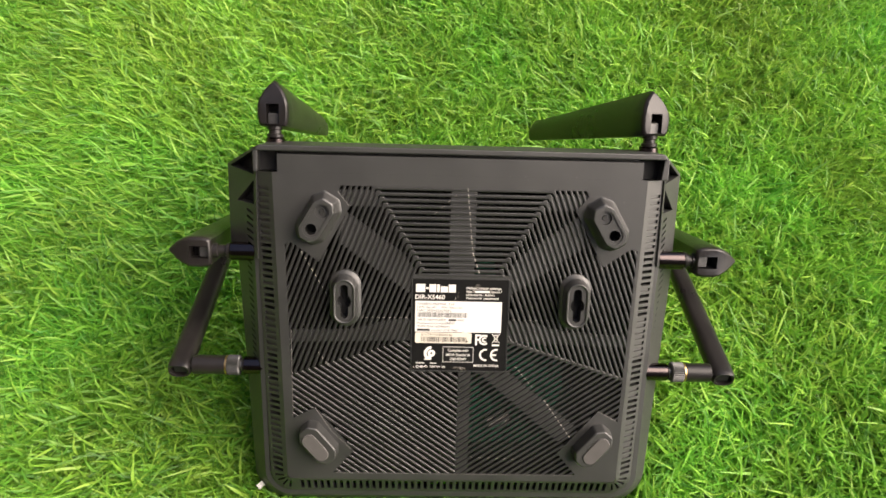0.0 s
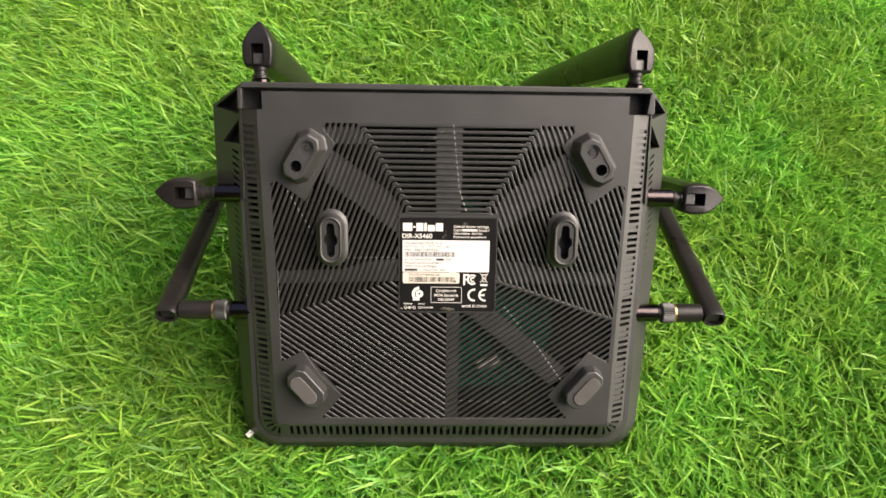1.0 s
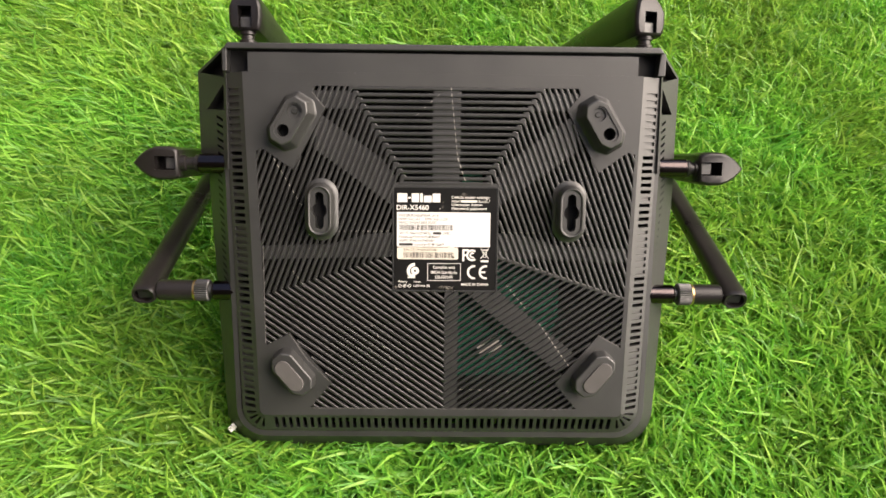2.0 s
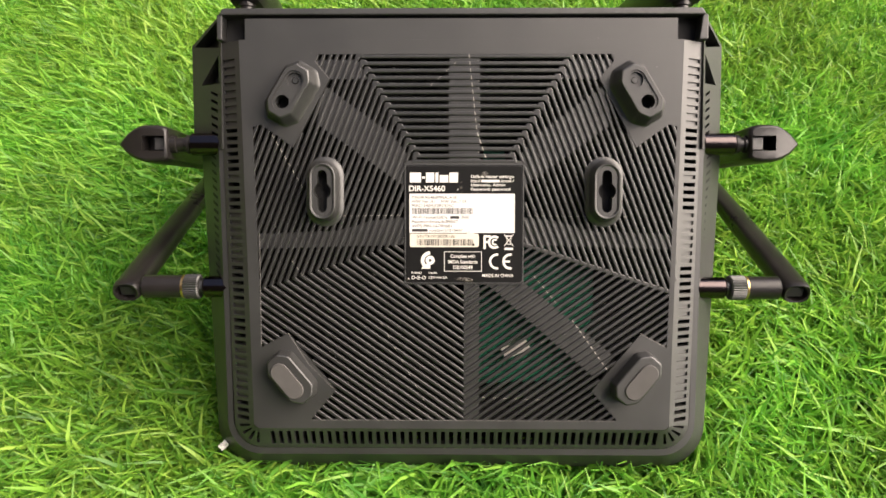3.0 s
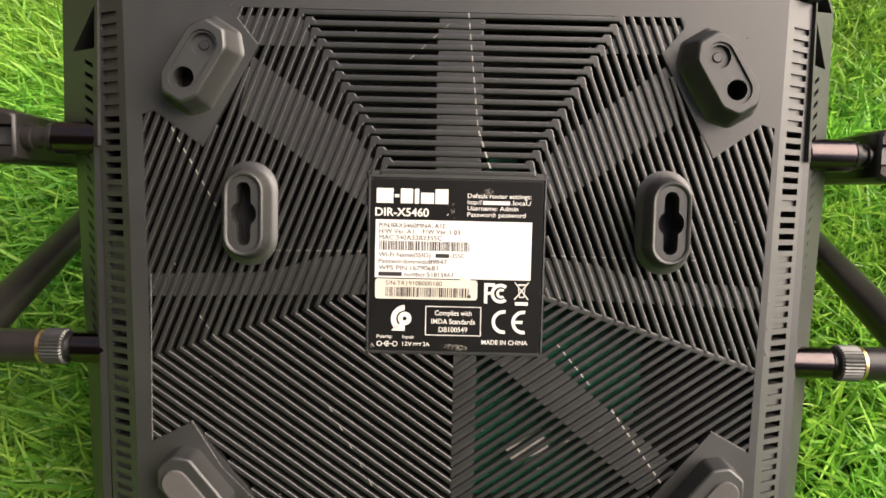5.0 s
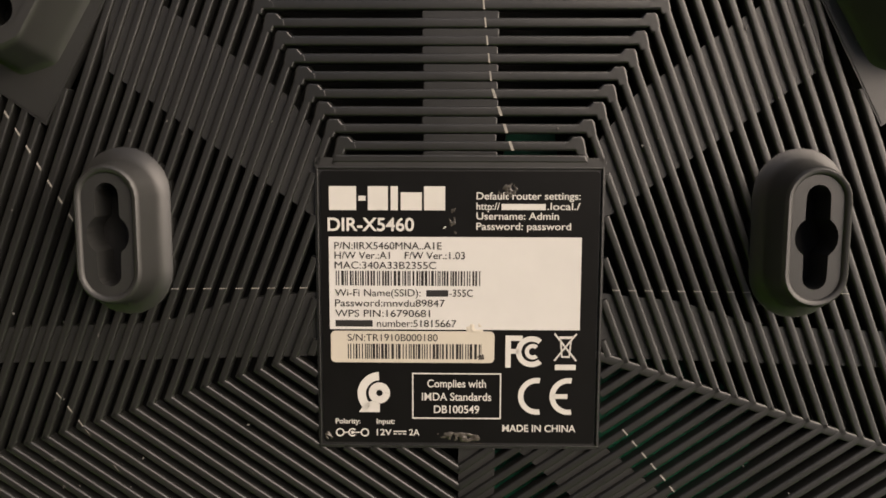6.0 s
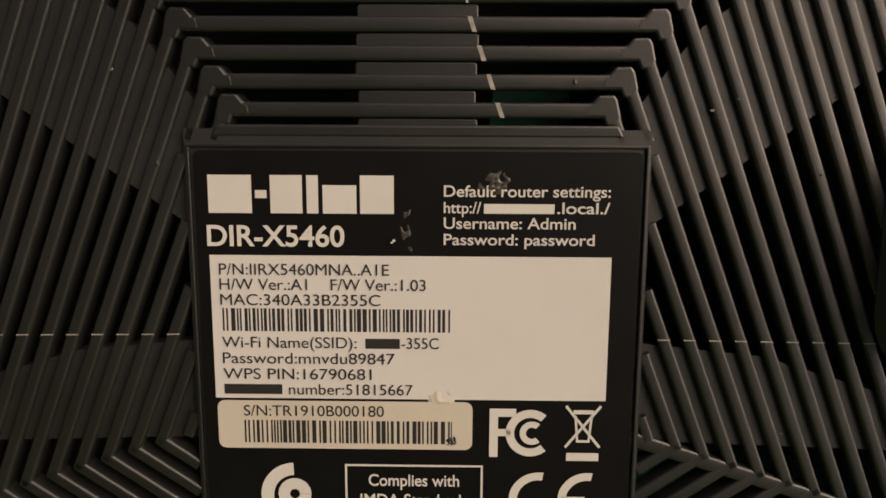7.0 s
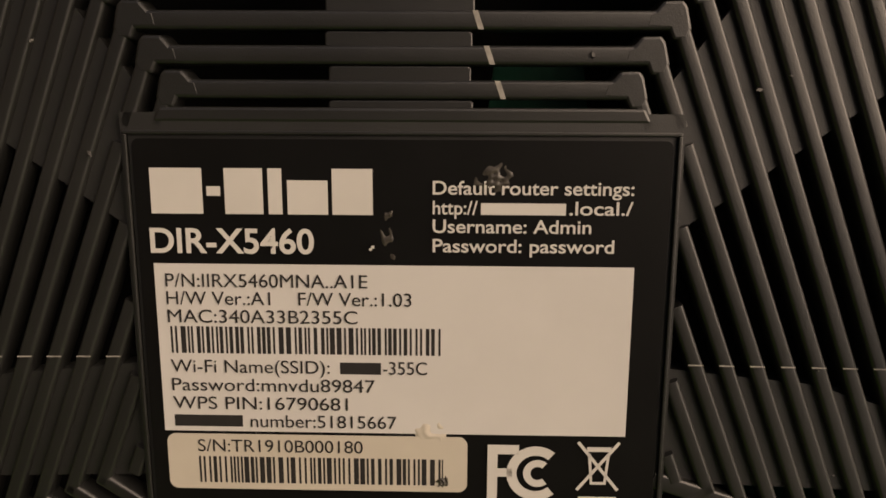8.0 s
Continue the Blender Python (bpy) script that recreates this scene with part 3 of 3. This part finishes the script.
                s = 1 if base == 0 else -1
                hole.append((2.05 * math.cos(a), s * 6.9 + 2.05 * math.sin(a)))
            for i in range(7):
                a = radians(base + 180 - 55 + 110 * i / 6)
                hole.append((3.7 * math.cos(a), 3.7 * math.sin(a)))
        hole = [(cx + x, 14 + y) for x, y in hole]
        bm = bmesh.new()
        panel(bm, pill(cx, 14, 6.3, 4.36), [hole], lambda x, y, d: (x, y, 7.26 - d), 6.2)
        part("boss_face", bm, CASE, boss)
        # floor under the keyhole, near-black colour in place of the shade inside
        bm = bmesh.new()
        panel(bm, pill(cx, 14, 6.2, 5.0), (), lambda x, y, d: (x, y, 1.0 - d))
        part("boss_shade_floor", bm, SHADE_BLACK, boss)
        bm = bmesh.new()
        panel(bm, pill(cx, 14, 7.0, 8.2), (), lambda x, y, d: (x, y, 0.02 - d), skirt=2.5)
        part("boss_skirt", bm, CASE, boss)


# ---------------------------------------------------------------- label
def flat_text(body, x, y, height, width, mat, parent, name="lettering", align="LEFT", bold=0.0):
    """Letters fitted to a given cap height and width, lying on the label."""
    cu = bpy.data.curves.new(name, "FONT")
    cu.body, cu.size, cu.align_x, cu.offset = body, 1.0, align, bold
    tmp = bpy.data.objects.new(name, cu)
    scene.collection.objects.link(tmp)
    bpy.context.view_layer.update()
    me = bpy.data.meshes.new_from_object(tmp.evaluated_get(bpy.context.evaluated_depsgraph_get()))
    bpy.data.objects.remove(tmp)
    bpy.data.curves.remove(cu)
    co = np.empty(len(me.vertices) * 3)
    me.vertices.foreach_get("co", co)
    co = co.reshape(-1, 3)
    span = co[:, 0].max() - co[:, 0].min()
    k = width / span
    co[:, 0] = ((co[:, 0] - co[:, 0].min()) * k + (x if align == "LEFT" else x - width / 2)) * MM
    co[:, 1] = (co[:, 1] * (height / 0.69) + y) * MM
    co[:, 2] = 0.14 * MM
    me.vertices.foreach_set("co", co.ravel())
    me.materials.clear()
    me.materials.append(mat)
    ob = new(name, me)
    ob.parent = parent
    return ob


def slab(name, pts, w, mat, parent, label=""):
    bm = bmesh.new()
    prism(bm, pts, w - 0.05, w)
    return part(name, bm, mat, parent, label)


def box2(x0, y0, x1, y1):
    return [(x0, y0), (x1, y0), (x1, y1), (x0, y1)]


def round_box(x0, y0, x1, y1, r, n=6):
    out = []
    for cx, cy, a0 in ((x1 - r, y1 - r, 0), (x0 + r, y1 - r, 90), (x0 + r, y0 + r, 180), (x1 - r, y0 + r, 270)):
        for i in range(n + 1):
            a = radians(a0 + 90 * i / n)
            out.append((cx + r * math.cos(a), cy + r * math.sin(a)))
    return out


def bars(name, boxes, w, mat, parent):
    bm = bmesh.new()
    for b in boxes:
        prism(bm, box2(*b), w - 0.05, w)
    return part(name, bm, mat, parent)


def arc(cx, cy, r0, r1, a0, a1, n=18):
    """Outline of a ring segment."""
    out = []
    for r, s in ((r1, 1), (r0, -1)):
        for i in range(n + 1)[::s]:
            a = radians(a0 + (a1 - a0) * i / n)
            out.append((cx + r * math.cos(a), cy + r * math.sin(a)))
    return out


def strokes(name, outlines, mat, parent, w=0.14):
    bm = bmesh.new()
    for o in outlines:
        vs = [bm.verts.new(Vector((x, y, w)) * MM) for x, y in o]
        es = [bm.edges.new((vs[i], vs[(i + 1) % len(vs)])) for i in range(len(vs))]
        bmesh.ops.triangle_fill(bm, use_beauty=True, edges=es)
    return part(name, bm, mat, parent)


def wrinkle(cx, cy, rx, ry, turn, up, f, mat, parent):
    """A crumpled patch of the label's film, lifted in small ridges that fade out at its edge."""
    n = 22
    c, sn = math.cos(radians(turn)), math.sin(radians(turn))
    bm = bmesh.new()
    grid = {}
    for i in range(n + 1):
        for j in range(n + 1):
            a, b = i / n * 2 - 1, j / n * 2 - 1
            x, y = a * rx * c - b * ry * sn + cx, a * rx * sn + b * ry * c + cy
            r = math.hypot(a, b) + 0.25 * noise.noise(Vector((x, y, 4.0)))
            fade = max(0.0, 1 - r * r)
            ridge = 1 - abs(noise.noise(Vector((x * f, y * f, 1.7)))) * 3.2
            grid[i, j] = bm.verts.new(Vector((x, y, -0.06 + fade * up * (0.35 + 0.65 * ridge))) * MM)
    for i in range(n):
        for j in range(n):
            bm.faces.new((grid[i, j], grid[i + 1, j], grid[i + 1, j + 1], grid[i, j + 1]))
    smooth(part("crease", bm, mat, parent, "crumpled glossy film"), 60)


def build_label():
    rng = random.Random(4)
    lab = slab("label", round_box(-25, -25.2, 25, 25, 0.7), 0.0, STICKER, router, "black rating label with white printing and barcodes")
    slab("white_panel", box2(-23.65, -3.8, 22.0, 13.2), 0.06, PAPER, lab, "white printed field")
    slab("serial_sticker", round_box(-23.5, -10.0, 6.5, -4.1, 0.9), 0.09, PAPER2, lab, "small cream serial sticker")
    # maker's mark as plain blocks
    marks = [(-23.5, 18.0, -18.6, 22.3), (-18.2, 19.7, -16.9, 20.6), (-16.5, 18.0, -12.9, 22.3), (-12.4, 18.0, -11.1, 22.3), (-10.6, 18.0, -6.8, 21.2), (-6.4, 18.0, -2.6, 22.3)]
    for mk in marks:
        bars("maker_mark", [mk], 0.05, PRINT, lab)
    flat_text("DIR-X5460", -23.8, 14.3, 2.3, 15.6, PRINT, lab, bold=0.02)
    flat_text("Default router settings:", 3.0, 20.0, 1.25, 18.6, PRINT, lab, bold=0.012)
    flat_text("http://", 3.0, 18.15, 1.25, 4.2, PRINT, lab, bold=0.012)
    bars("bar", [(7.5, 18.1, 15.4, 19.2)], 0.05, PRINT, lab)
    flat_text(".local./", 15.7, 18.15, 1.25, 5.9, PRINT, lab, bold=0.012)
    flat_text("Username: Admin", 3.0, 16.4, 1.25, 14.8, PRINT, lab, bold=0.012)
    flat_text("Password: password", 3.0, 14.55, 1.25, 17.0, PRINT, lab, bold=0.012)
    for body, y, wd in (("P/N:IIRX5460MNA..A1E", 10.95, 19.4), ("H/W Ver.:A1    F/W Ver.:1.03", 9.2, 23.6), ("MAC:340A33B2355C", 7.4, 18.4), ("Password:mnvdu89847", 0.45, 20.0), ("WPS PIN:16790681", -1.45, 17.3)):
        flat_text(body, -22.6, y, 1.3, wd, INK, lab)
    flat_text("Wi-Fi Name(SSID):", -22.6, 2.35, 1.3, 15.6, INK, lab)
    bars("bar", [(-6.0, 2.3, -2.0, 3.5)], 0.08, INK, lab)
    flat_text("-355C", -1.8, 2.35, 1.3, 4.3, INK, lab)
    bars("bar", [(-22.6, -3.3, -15.8, -2.1)], 0.08, INK, lab)
    flat_text("number:51815667", -15.0, -3.3, 1.3, 14.5, INK, lab)
    flat_text("S/N:TR1910B000180", -20.4, -5.95, 1.3, 16.5, INK, lab)

    def code(x0, x1, y0, y1, w):
        out, x = [], x0
        while x < x1:
            a = rng.choice((0.2, 0.2, 0.34, 0.48))
            out.append((x, y0, min(x + a, x1), y1))
            x += a + rng.choice((0.14, 0.18, 0.24, 0.36))
        return tagged(bars("barcode", out, w, INK, lab), kind="stuff")

    code(-22.45, 3.8, 4.3, 7.0, 0.08)
    code(-20.4, 4.1, -9.3, -6.5, 0.11)
    # approval marks as plain strokes
    strokes("approval_mark", [box2(8.5, -10.8, 9.5, -4.8), box2(9.5, -5.8, 11.6, -4.8), box2(9.5, -8.2, 11.0, -7.3), arc(13.3, -7.8, 1.9, 2.9, 50, 310), arc(13.5, -7.8, 0.7, 1.45, 50, 310)], PRINT, lab)
    strokes("waste_bin_mark", [box2(18.3, -5.4, 20.7, -4.9), [(18.4, -5.6), (18.7, -5.6), (18.95, -8.6), (18.7, -8.6)], [(20.6, -5.6), (20.3, -5.6), (20.05, -8.6), (20.3, -8.6)], box2(18.7, -8.9, 20.3, -8.6),
                               [(17.3, -4.5), (17.55, -4.3), (21.6, -9.4), (21.35, -9.6)], [(21.6, -4.5), (21.35, -4.3), (17.3, -9.4), (17.55, -9.6)], box2(17.6, -11.2, 21.4, -10.2)], PRINT, lab)
    strokes("conformity_mark", [arc(14.4, -16.2, 2.5, 3.5, 80, 280), arc(20.2, -16.2, 2.5, 3.5, 80, 280), box2(17.3, -16.65, 20.0, -15.75)], PRINT, lab)
    strokes("swirl_mark", [arc(-14.6, -15.9, 2.55, 4.1, 92, 232), arc(-14.65, -15.75, 0.6, 2.0, 0, 359), [(-17.2, -17.6), (-15.6, -17.2), (-14.55, -17.9), (-14.6, -19.4), (-18.5, -19.4)]], PRINT, lab)
    x0, y0, x1, y1, t = -8.6, -20.6, 7.8, -11.9, 0.25
    strokes("frame_line", [box2(x0, y0, x1, y0 + t), box2(x0, y1 - t, x1, y1), box2(x0, y0 + t, x0 + t, y1 - t), box2(x1 - t, y0 + t, x1, y1 - t)], PRINT, lab)
    flat_text("Complies with", -0.4, -14.6, 1.45, 10.8, PRINT, lab, align="CENTER", bold=0.012)
    flat_text("IMDA Standards", -0.4, -17.1, 1.45, 12.8, PRINT, lab, align="CENTER", bold=0.012)
    flat_text("DB100549", -0.4, -19.5, 1.45, 8.4, PRINT, lab, align="CENTER", bold=0.012)
    flat_text("Polarity:", -22.8, -21.6, 0.95, 4.6, PRINT, lab, bold=0.012)
    flat_text("Input:", -15.2, -21.6, 0.95, 3.4, PRINT, lab, bold=0.012)
    flat_text("12V", -15.2, -23.8, 1.15, 2.8, PRINT, lab, bold=0.012)
    strokes("direct_current_mark", [box2(-12.1, -23.2, -9.7, -22.95), box2(-12.1, -23.65, -11.5, -23.45), box2(-11.2, -23.65, -10.6, -23.45), box2(-10.3, -23.65, -9.7, -23.45)], PRINT, lab)
    flat_text("2A", -9.2, -23.8, 1.15, 2.0, PRINT, lab, bold=0.012)
    strokes("polarity_mark", [arc(-22.0, -23.3, 0.55, 0.8, 0, 359), arc(-19.7, -23.3, 0.55, 0.8, 40, 320), arc(-17.4, -23.3, 0.55, 0.8, 0, 359), disc(-19.7, -23.3, 0.3), box2(-21.2, -23.4, -20.5, -23.2), box2(-19.4, -23.4, -18.2, -23.2)], PRINT, lab)
    # creases and bubbles in the film: centre, half sizes, turn, height, frequency
    for cx, cy, rx, ry, turn, up, f, mat in ((8.7, 21.4, 2.3, 1.5, 25, 0.32, 1.5, FILM), (-1.3, 16.0, 0.6, 2.6, 14, 0.26, 0.9, FILM), (-1.2, 17.9, 0.4, 0.9, -20, 0.3, 1.5, FILM),
                                             (2.9, -3.6, 2.1, 1.7, 0, 0.26, 0.8, PAPER2), (4.0, -8.9, 1.0, 0.8, 20, 0.4, 1.8, FILM), (0.2, -24.1, 4.2, 1.0, -4, 0.5, 0.9, FILM), (-24.1, -24.0, 0.9, 0.9, 0, 0.4, 1.6, FILM)):
        wrinkle(cx, cy, rx, ry, turn, up, f, mat, lab)
    bars("speck", [(-2.75, 14.9, -2.45, 15.15), (-2.95, 14.7, -2.7, 14.9)], 0.5, PRINT, lab)
    flat_text("MADE IN CHINA", 8.1, -22.95, 1.3, 13.5, PRINT, lab, bold=0.012)


# ---------------------------------------------------------------- antennas
# half section of a blade's head: distance outwards from the hinge, half thickness
PROFILE = [(-8.0, 6.6), (-6.5, 7.6), (-3.0, 8.2), (2.0, 8.2), (4.1, 7.8), (7.0, 6.9), (11.0, 4.8), (14.0, 2.2), (15.8, 0.4)]


def extrude_frames(bm, rings):
    rows = [[bm.verts.new(p * MM) for p in ring] for ring in rings]
    n = len(rows[0])
    for p, o in zip(rows, rows[1:]):
        for i in range(n):
            bm.faces.new((p[i], p[(i + 1) % n], o[(i + 1) % n], o[i]))
    return rows


def section(c, a, q, ks, kq, shift=0.0):
    pts = [(x, y) for x, y in PROFILE] + [(x, -y) for x, y in PROFILE[::-1]]
    return [c + a * (x * ks + shift) + q * (y * kq) for x, y in pts]


def turned_part(name, rings, axis, start, mat, parent, label="", n=32):
    bm = bmesh.new()
    lathe(bm, rings, axis, n, tuple(start))
    return smooth(part(name, bm, mat, parent, label))


def knurled(parent, start, a, length, radius):
    bm = bmesh.new()
    n = 64
    s = a.orthogonal().normalized()
    q = a.cross(s)
    rings = []
    for d, k in ((0, 0.9), (0.6, 1.0), (length - 0.6, 1.0), (length, 0.92)):
        rings.append([start + a * d + (s * math.cos(2 * math.pi * i / n) + q * math.sin(2 * math.pi * i / n)) * (radius if i % 2 else radius * 0.93) * k for i in range(n)])
    rows = extrude_frames(bm, rings)
    bm.faces.new(rows[0][::-1])
    bm.faces.new(rows[-1])
    part("knurled_nut", bm, STEEL, parent, "knurled steel nut")


def paddle_antenna(root, axis, socket, neck, along, length):
    """Antenna whose flat blade hangs from a forked head: the head is pointed on its outer side."""
    a, al, r = Vector(axis).normalized(), Vector(along).normalized(), Vector(root)
    q = a.cross(al).normalized()
    ant = turned_part("antenna", [(0, 5.0), (socket - 0.6, 5.0), (socket, 4.3)], a, r, CHROME, router, "hinged black antenna on a dark chrome socket")
    d = socket
    turned_part("collar", [(-0.4, 3.6), (0.3, 4.3), (1.6, 4.3), (2.0, 3.3), (neck * 0.6, 3.2), (neck * 0.6 + 0.4, 4.0), (neck, 4.0)], a, r + a * d, ANT, ant, "", 24)
    d += neck
    c = r + a * (d + 7.0)
    # tongue between the prongs
    bm = bmesh.new()
    rows = extrude_frames(bm, [[c + a * x + q * y - al * z for x, z in ((-7.5, -2.6), (-7.5, 3.4), (-1.5, 3.4), (-0.4, 1.5), (-0.4, -2.6))] for y in (-2.8, 2.8)])
    bm.faces.new(rows[0][::-1])
    bm.faces.new(rows[1])
    bevelled(part("hinge_tongue", bm, STEEL, ant, "worn metal hinge tongue"), 0.3)
    turned_part("hinge_pin", [(-5.8, 1.1), (5.8, 1.1)], q, c - a * 2.5, STEEL, ant, "", 12)
    # head with a slot open towards the joint and a window beyond it
    outer = [(x * 0.88 + 0.3, y * 0.82) for x, y in PROFILE] + [(x * 0.88 + 0.3, -y * 0.82) for x, y in PROFILE[::-1]]

    def fall(x):
        """The tip slopes away from the face beyond the window."""
        return max(0.0, x - 4.2) * 0.42

    bm = bmesh.new()
    panel(bm, outer + [(-6.6, -3.3), (3.4, -3.3), (3.4, 3.3), (-6.6, 3.3)], (), lambda x, y, dd: tuple(c - al * (5.7 - dd - fall(x)) + a * x + q * y), skirt=8)
    rings = []
    for z, ks, kq, sh in ((5.7, 0.88, 0.82, 0.3), (5.35, 0.94, 0.91, 0.2), (4.6, 0.98, 0.97, 0.1), (3.6, 1.0, 1.0, 0.0), (-5, 1.0, 1.0, 0.0)):
        rings.append([p + al * (fall((p - c).dot(a)) if z > 0 else 0.0) for p in section(c - al * z, a, q, ks, kq, sh)])
    extrude_frames(bm, rings)
    smooth(part("antenna_head", bm, ANT, ant, "forked pointed antenna head"), 30)
    bm = bmesh.new()
    rings = []
    for t in (0.0, 0.04, 0.3, 0.6, 0.9, 0.985, 1.0):
        ks, kq = 1 - 0.42 * t, 1 - 0.38 * t
        if t > 0.99:
            ks, kq = ks * 0.85, kq * 0.6
        rings.append(section(c + al * (3.5 + t * length), a, q, ks, kq, -1.0 * t))
    rows = extrude_frames(bm, rings)
    bm.faces.new(rows[0][::-1])
    bm.faces.new(rows[-1])
    smooth(part("antenna_blade", bm, ANT, ant, "long tapered black antenna blade"), 28)
    return ant


def rod_antenna(root, axis, socket, nut, sleeve, along, length):
    """Antenna with a knurled nut and a sleeve; its blade folds back from a rounded open end."""
    a, al, r = Vector(axis).normalized(), Vector(along).normalized(), Vector(root)
    al = (al - a * al.dot(a)).normalized()
    q = a.cross(al)
    if q.z < 0:
        q = -q
    ant = turned_part("antenna", [(0, 4.9), (socket - 0.8, 4.9), (socket, 4.3)], a, r, CHROME, router, "folded black antenna on a dark chrome socket")
    d = socket
    turned_part("thread", [(-0.2, 3.2), (2.2, 3.2)], a, r + a * d, STEEL, ant, "", 24)
    d += 1.8
    knurled(ant, r + a * d, a, nut, 5.6)
    d += nut
    turned_part("brass_ring", [(-0.1, 5.35), (0.8, 5.35)], a, r + a * d, BRASS, ant, "thin brass ring")
    d += 0.7
    turned_part("sleeve", [(0, 5.2), (sleeve - 0.6, 5.2), (sleeve, 4.7)], a, r + a * d, ANT, ant)
    d += sleeve
    c = r + a * (d + 6.5)
    # dark tongue
    bm = bmesh.new()
    rows = extrude_frames(bm, [[c + a * x + al * y + q * z for x, y in ((-7, -4), (3, -4), (5, 0), (3, 4), (-7, 4))] for z in (-2.4, 2.4)])
    bm.faces.new(rows[0][::-1])
    bm.faces.new(rows[1])
    bevelled(part("hinge_tongue", bm, SHADE_BLACK, ant), 0.5)
    # blade: a soft-edged bar with a rounded end that is bored hollow at the hinge
    bm = bmesh.new()
    rings, n = [], 24
    stations = [-5.6, -5.2, -3.6, -1.5, 0.0] + [length * k for k in (0.1, 0.35, 0.7, 0.97, 0.995, 1.0)]
    for x, k in ((3.0, 0.9), (-5.3, 0.92)):
        rings.append([c + al * x + a * (5.2 * k * math.cos(2 * math.pi * i / n)) + q * (4.1 * k * math.sin(2 * math.pi * i / n)) for i in range(n)])
    for x in stations:
        hw = 6.4 - 0.9 * (x / 5.6) ** 4 if x < 0 else 6.4 - 1.0 * x / length
        hq = 4.8 - 0.9 * max(0, x) / length
        if x < 0:
            hq *= 0.2 + 0.8 * hw / 6.4
        if x > length * 0.98:
            hw, hq = hw * (0.93 if x < length else 0.7), hq * (0.9 if x < length else 0.5)
        ring = []
        for i in range(n):
            an = 2 * math.pi * i / n
            cx, sy = math.cos(an), math.sin(an)
            ring.append(c + al * x + a * (hw * math.copysign(abs(cx) ** 0.7, cx)) + q * (hq * math.copysign(abs(sy) ** 0.7, sy)))
        rings.append(ring)
    rows = extrude_frames(bm, rings)
    bm.faces.new(rows[0][::-1])
    bm.faces.new(rows[-1])
    smooth(part("antenna_blade", bm, ANT, ant, "long black antenna blade with a hollow rounded end"), 50)
    # plug in the hollow end; the hollow's shade is its near-black colour
    bm = bmesh.new()
    ell = [(4.6 * math.cos(2 * math.pi * i / 24), 3.6 * math.sin(2 * math.pi * i / 24)) for i in range(24)]
    rows = extrude_frames(bm, [[c - al * d + a * x + q * y for x, y in ell] for d in (-2.9, 0.5)])
    bm.faces.new(rows[1])
    part("bore_shade", bm, SHADE_BLACK, ant, "hollow end with its shade as near-black colour")
    return ant


def build_antennas():
    for sg in (-1, 1):
        # front pair on the sides, blades running back to the turf
        f = radians(25)
        rod_antenna((sg * 104, -28.5, -11), (sg, 0, 0), 13, 7, 18 if sg < 0 else 14.5, (0, math.sin(f), -math.cos(f)), 150)
        # rear pair on the sides, blades hanging down
        paddle_antenna((sg * 106, 35.5, -11), (sg, 0, 0), 14 if sg > 0 else 16, 6 if sg > 0 else 10, (0, 0.0, -1), 138)
        # pair on the rear edge
        lean = 0.02 if sg < 0 else 0.27
        paddle_antenna((sg * 99.5, 92, -22), (0, 1, 0), 3.0, 6.5, (-sg * lean, -0.10, -1), 150)


build_shell()
build_wings()
side_slit_shade()
vent_strip()
build_plate()
build_feet()
worn_lines()
build_antennas()
build_label()
build_grille()


def build_scrap():
    """Crumpled scrap of white film caught in the blades."""
    rng = random.Random(8)
    bm = bmesh.new()
    bmesh.ops.create_grid(bm, x_segments=6, y_segments=5, size=0.5)
    for v in bm.verts:
        v.co = Vector((v.co.x * 0.0040, v.co.y * 0.0030, rng.uniform(-1, 1) * 0.0009 + abs(v.co.x) * 0.003))
    me = bpy.data.meshes.new("film_scrap")
    bm.to_mesh(me)
    bm.free()
    me.materials.append(PAPER)
    ob = new("film_scrap", me)
    md = ob.modifiers.new("thickness", "SOLIDIFY")
    md.thickness = 0.0003
    ob.matrix_world = pose(-0.1105, -0.061, -0.004, 25, -15, 40)
    tagged(ob, "tiny crumpled white film scrap caught in the grass", "scrap")


def dust():
    """Pale specks and lint on the underside."""
    rng = random.Random(21)
    bm = bmesh.new()
    for _ in range(110):
        x, y = rng.uniform(-88, 88), rng.uniform(-88, 86)
        if abs(x) < 26.5 and -27 < y < 28.5:
            continue
        r, a = rng.uniform(0.06, 0.17), rng.uniform(0, 360)
        prism(bm, turned([(-r * rng.uniform(1, 3), -r), (r, -r * 0.8), (r * rng.uniform(1, 2), r), (-r, r * 0.7)], x, y, a), -0.1, 0.15)
    tagged(part("dust", bm, WORN, router, "pale dust specks"), kind="stuff")


build_scrap()
dust()
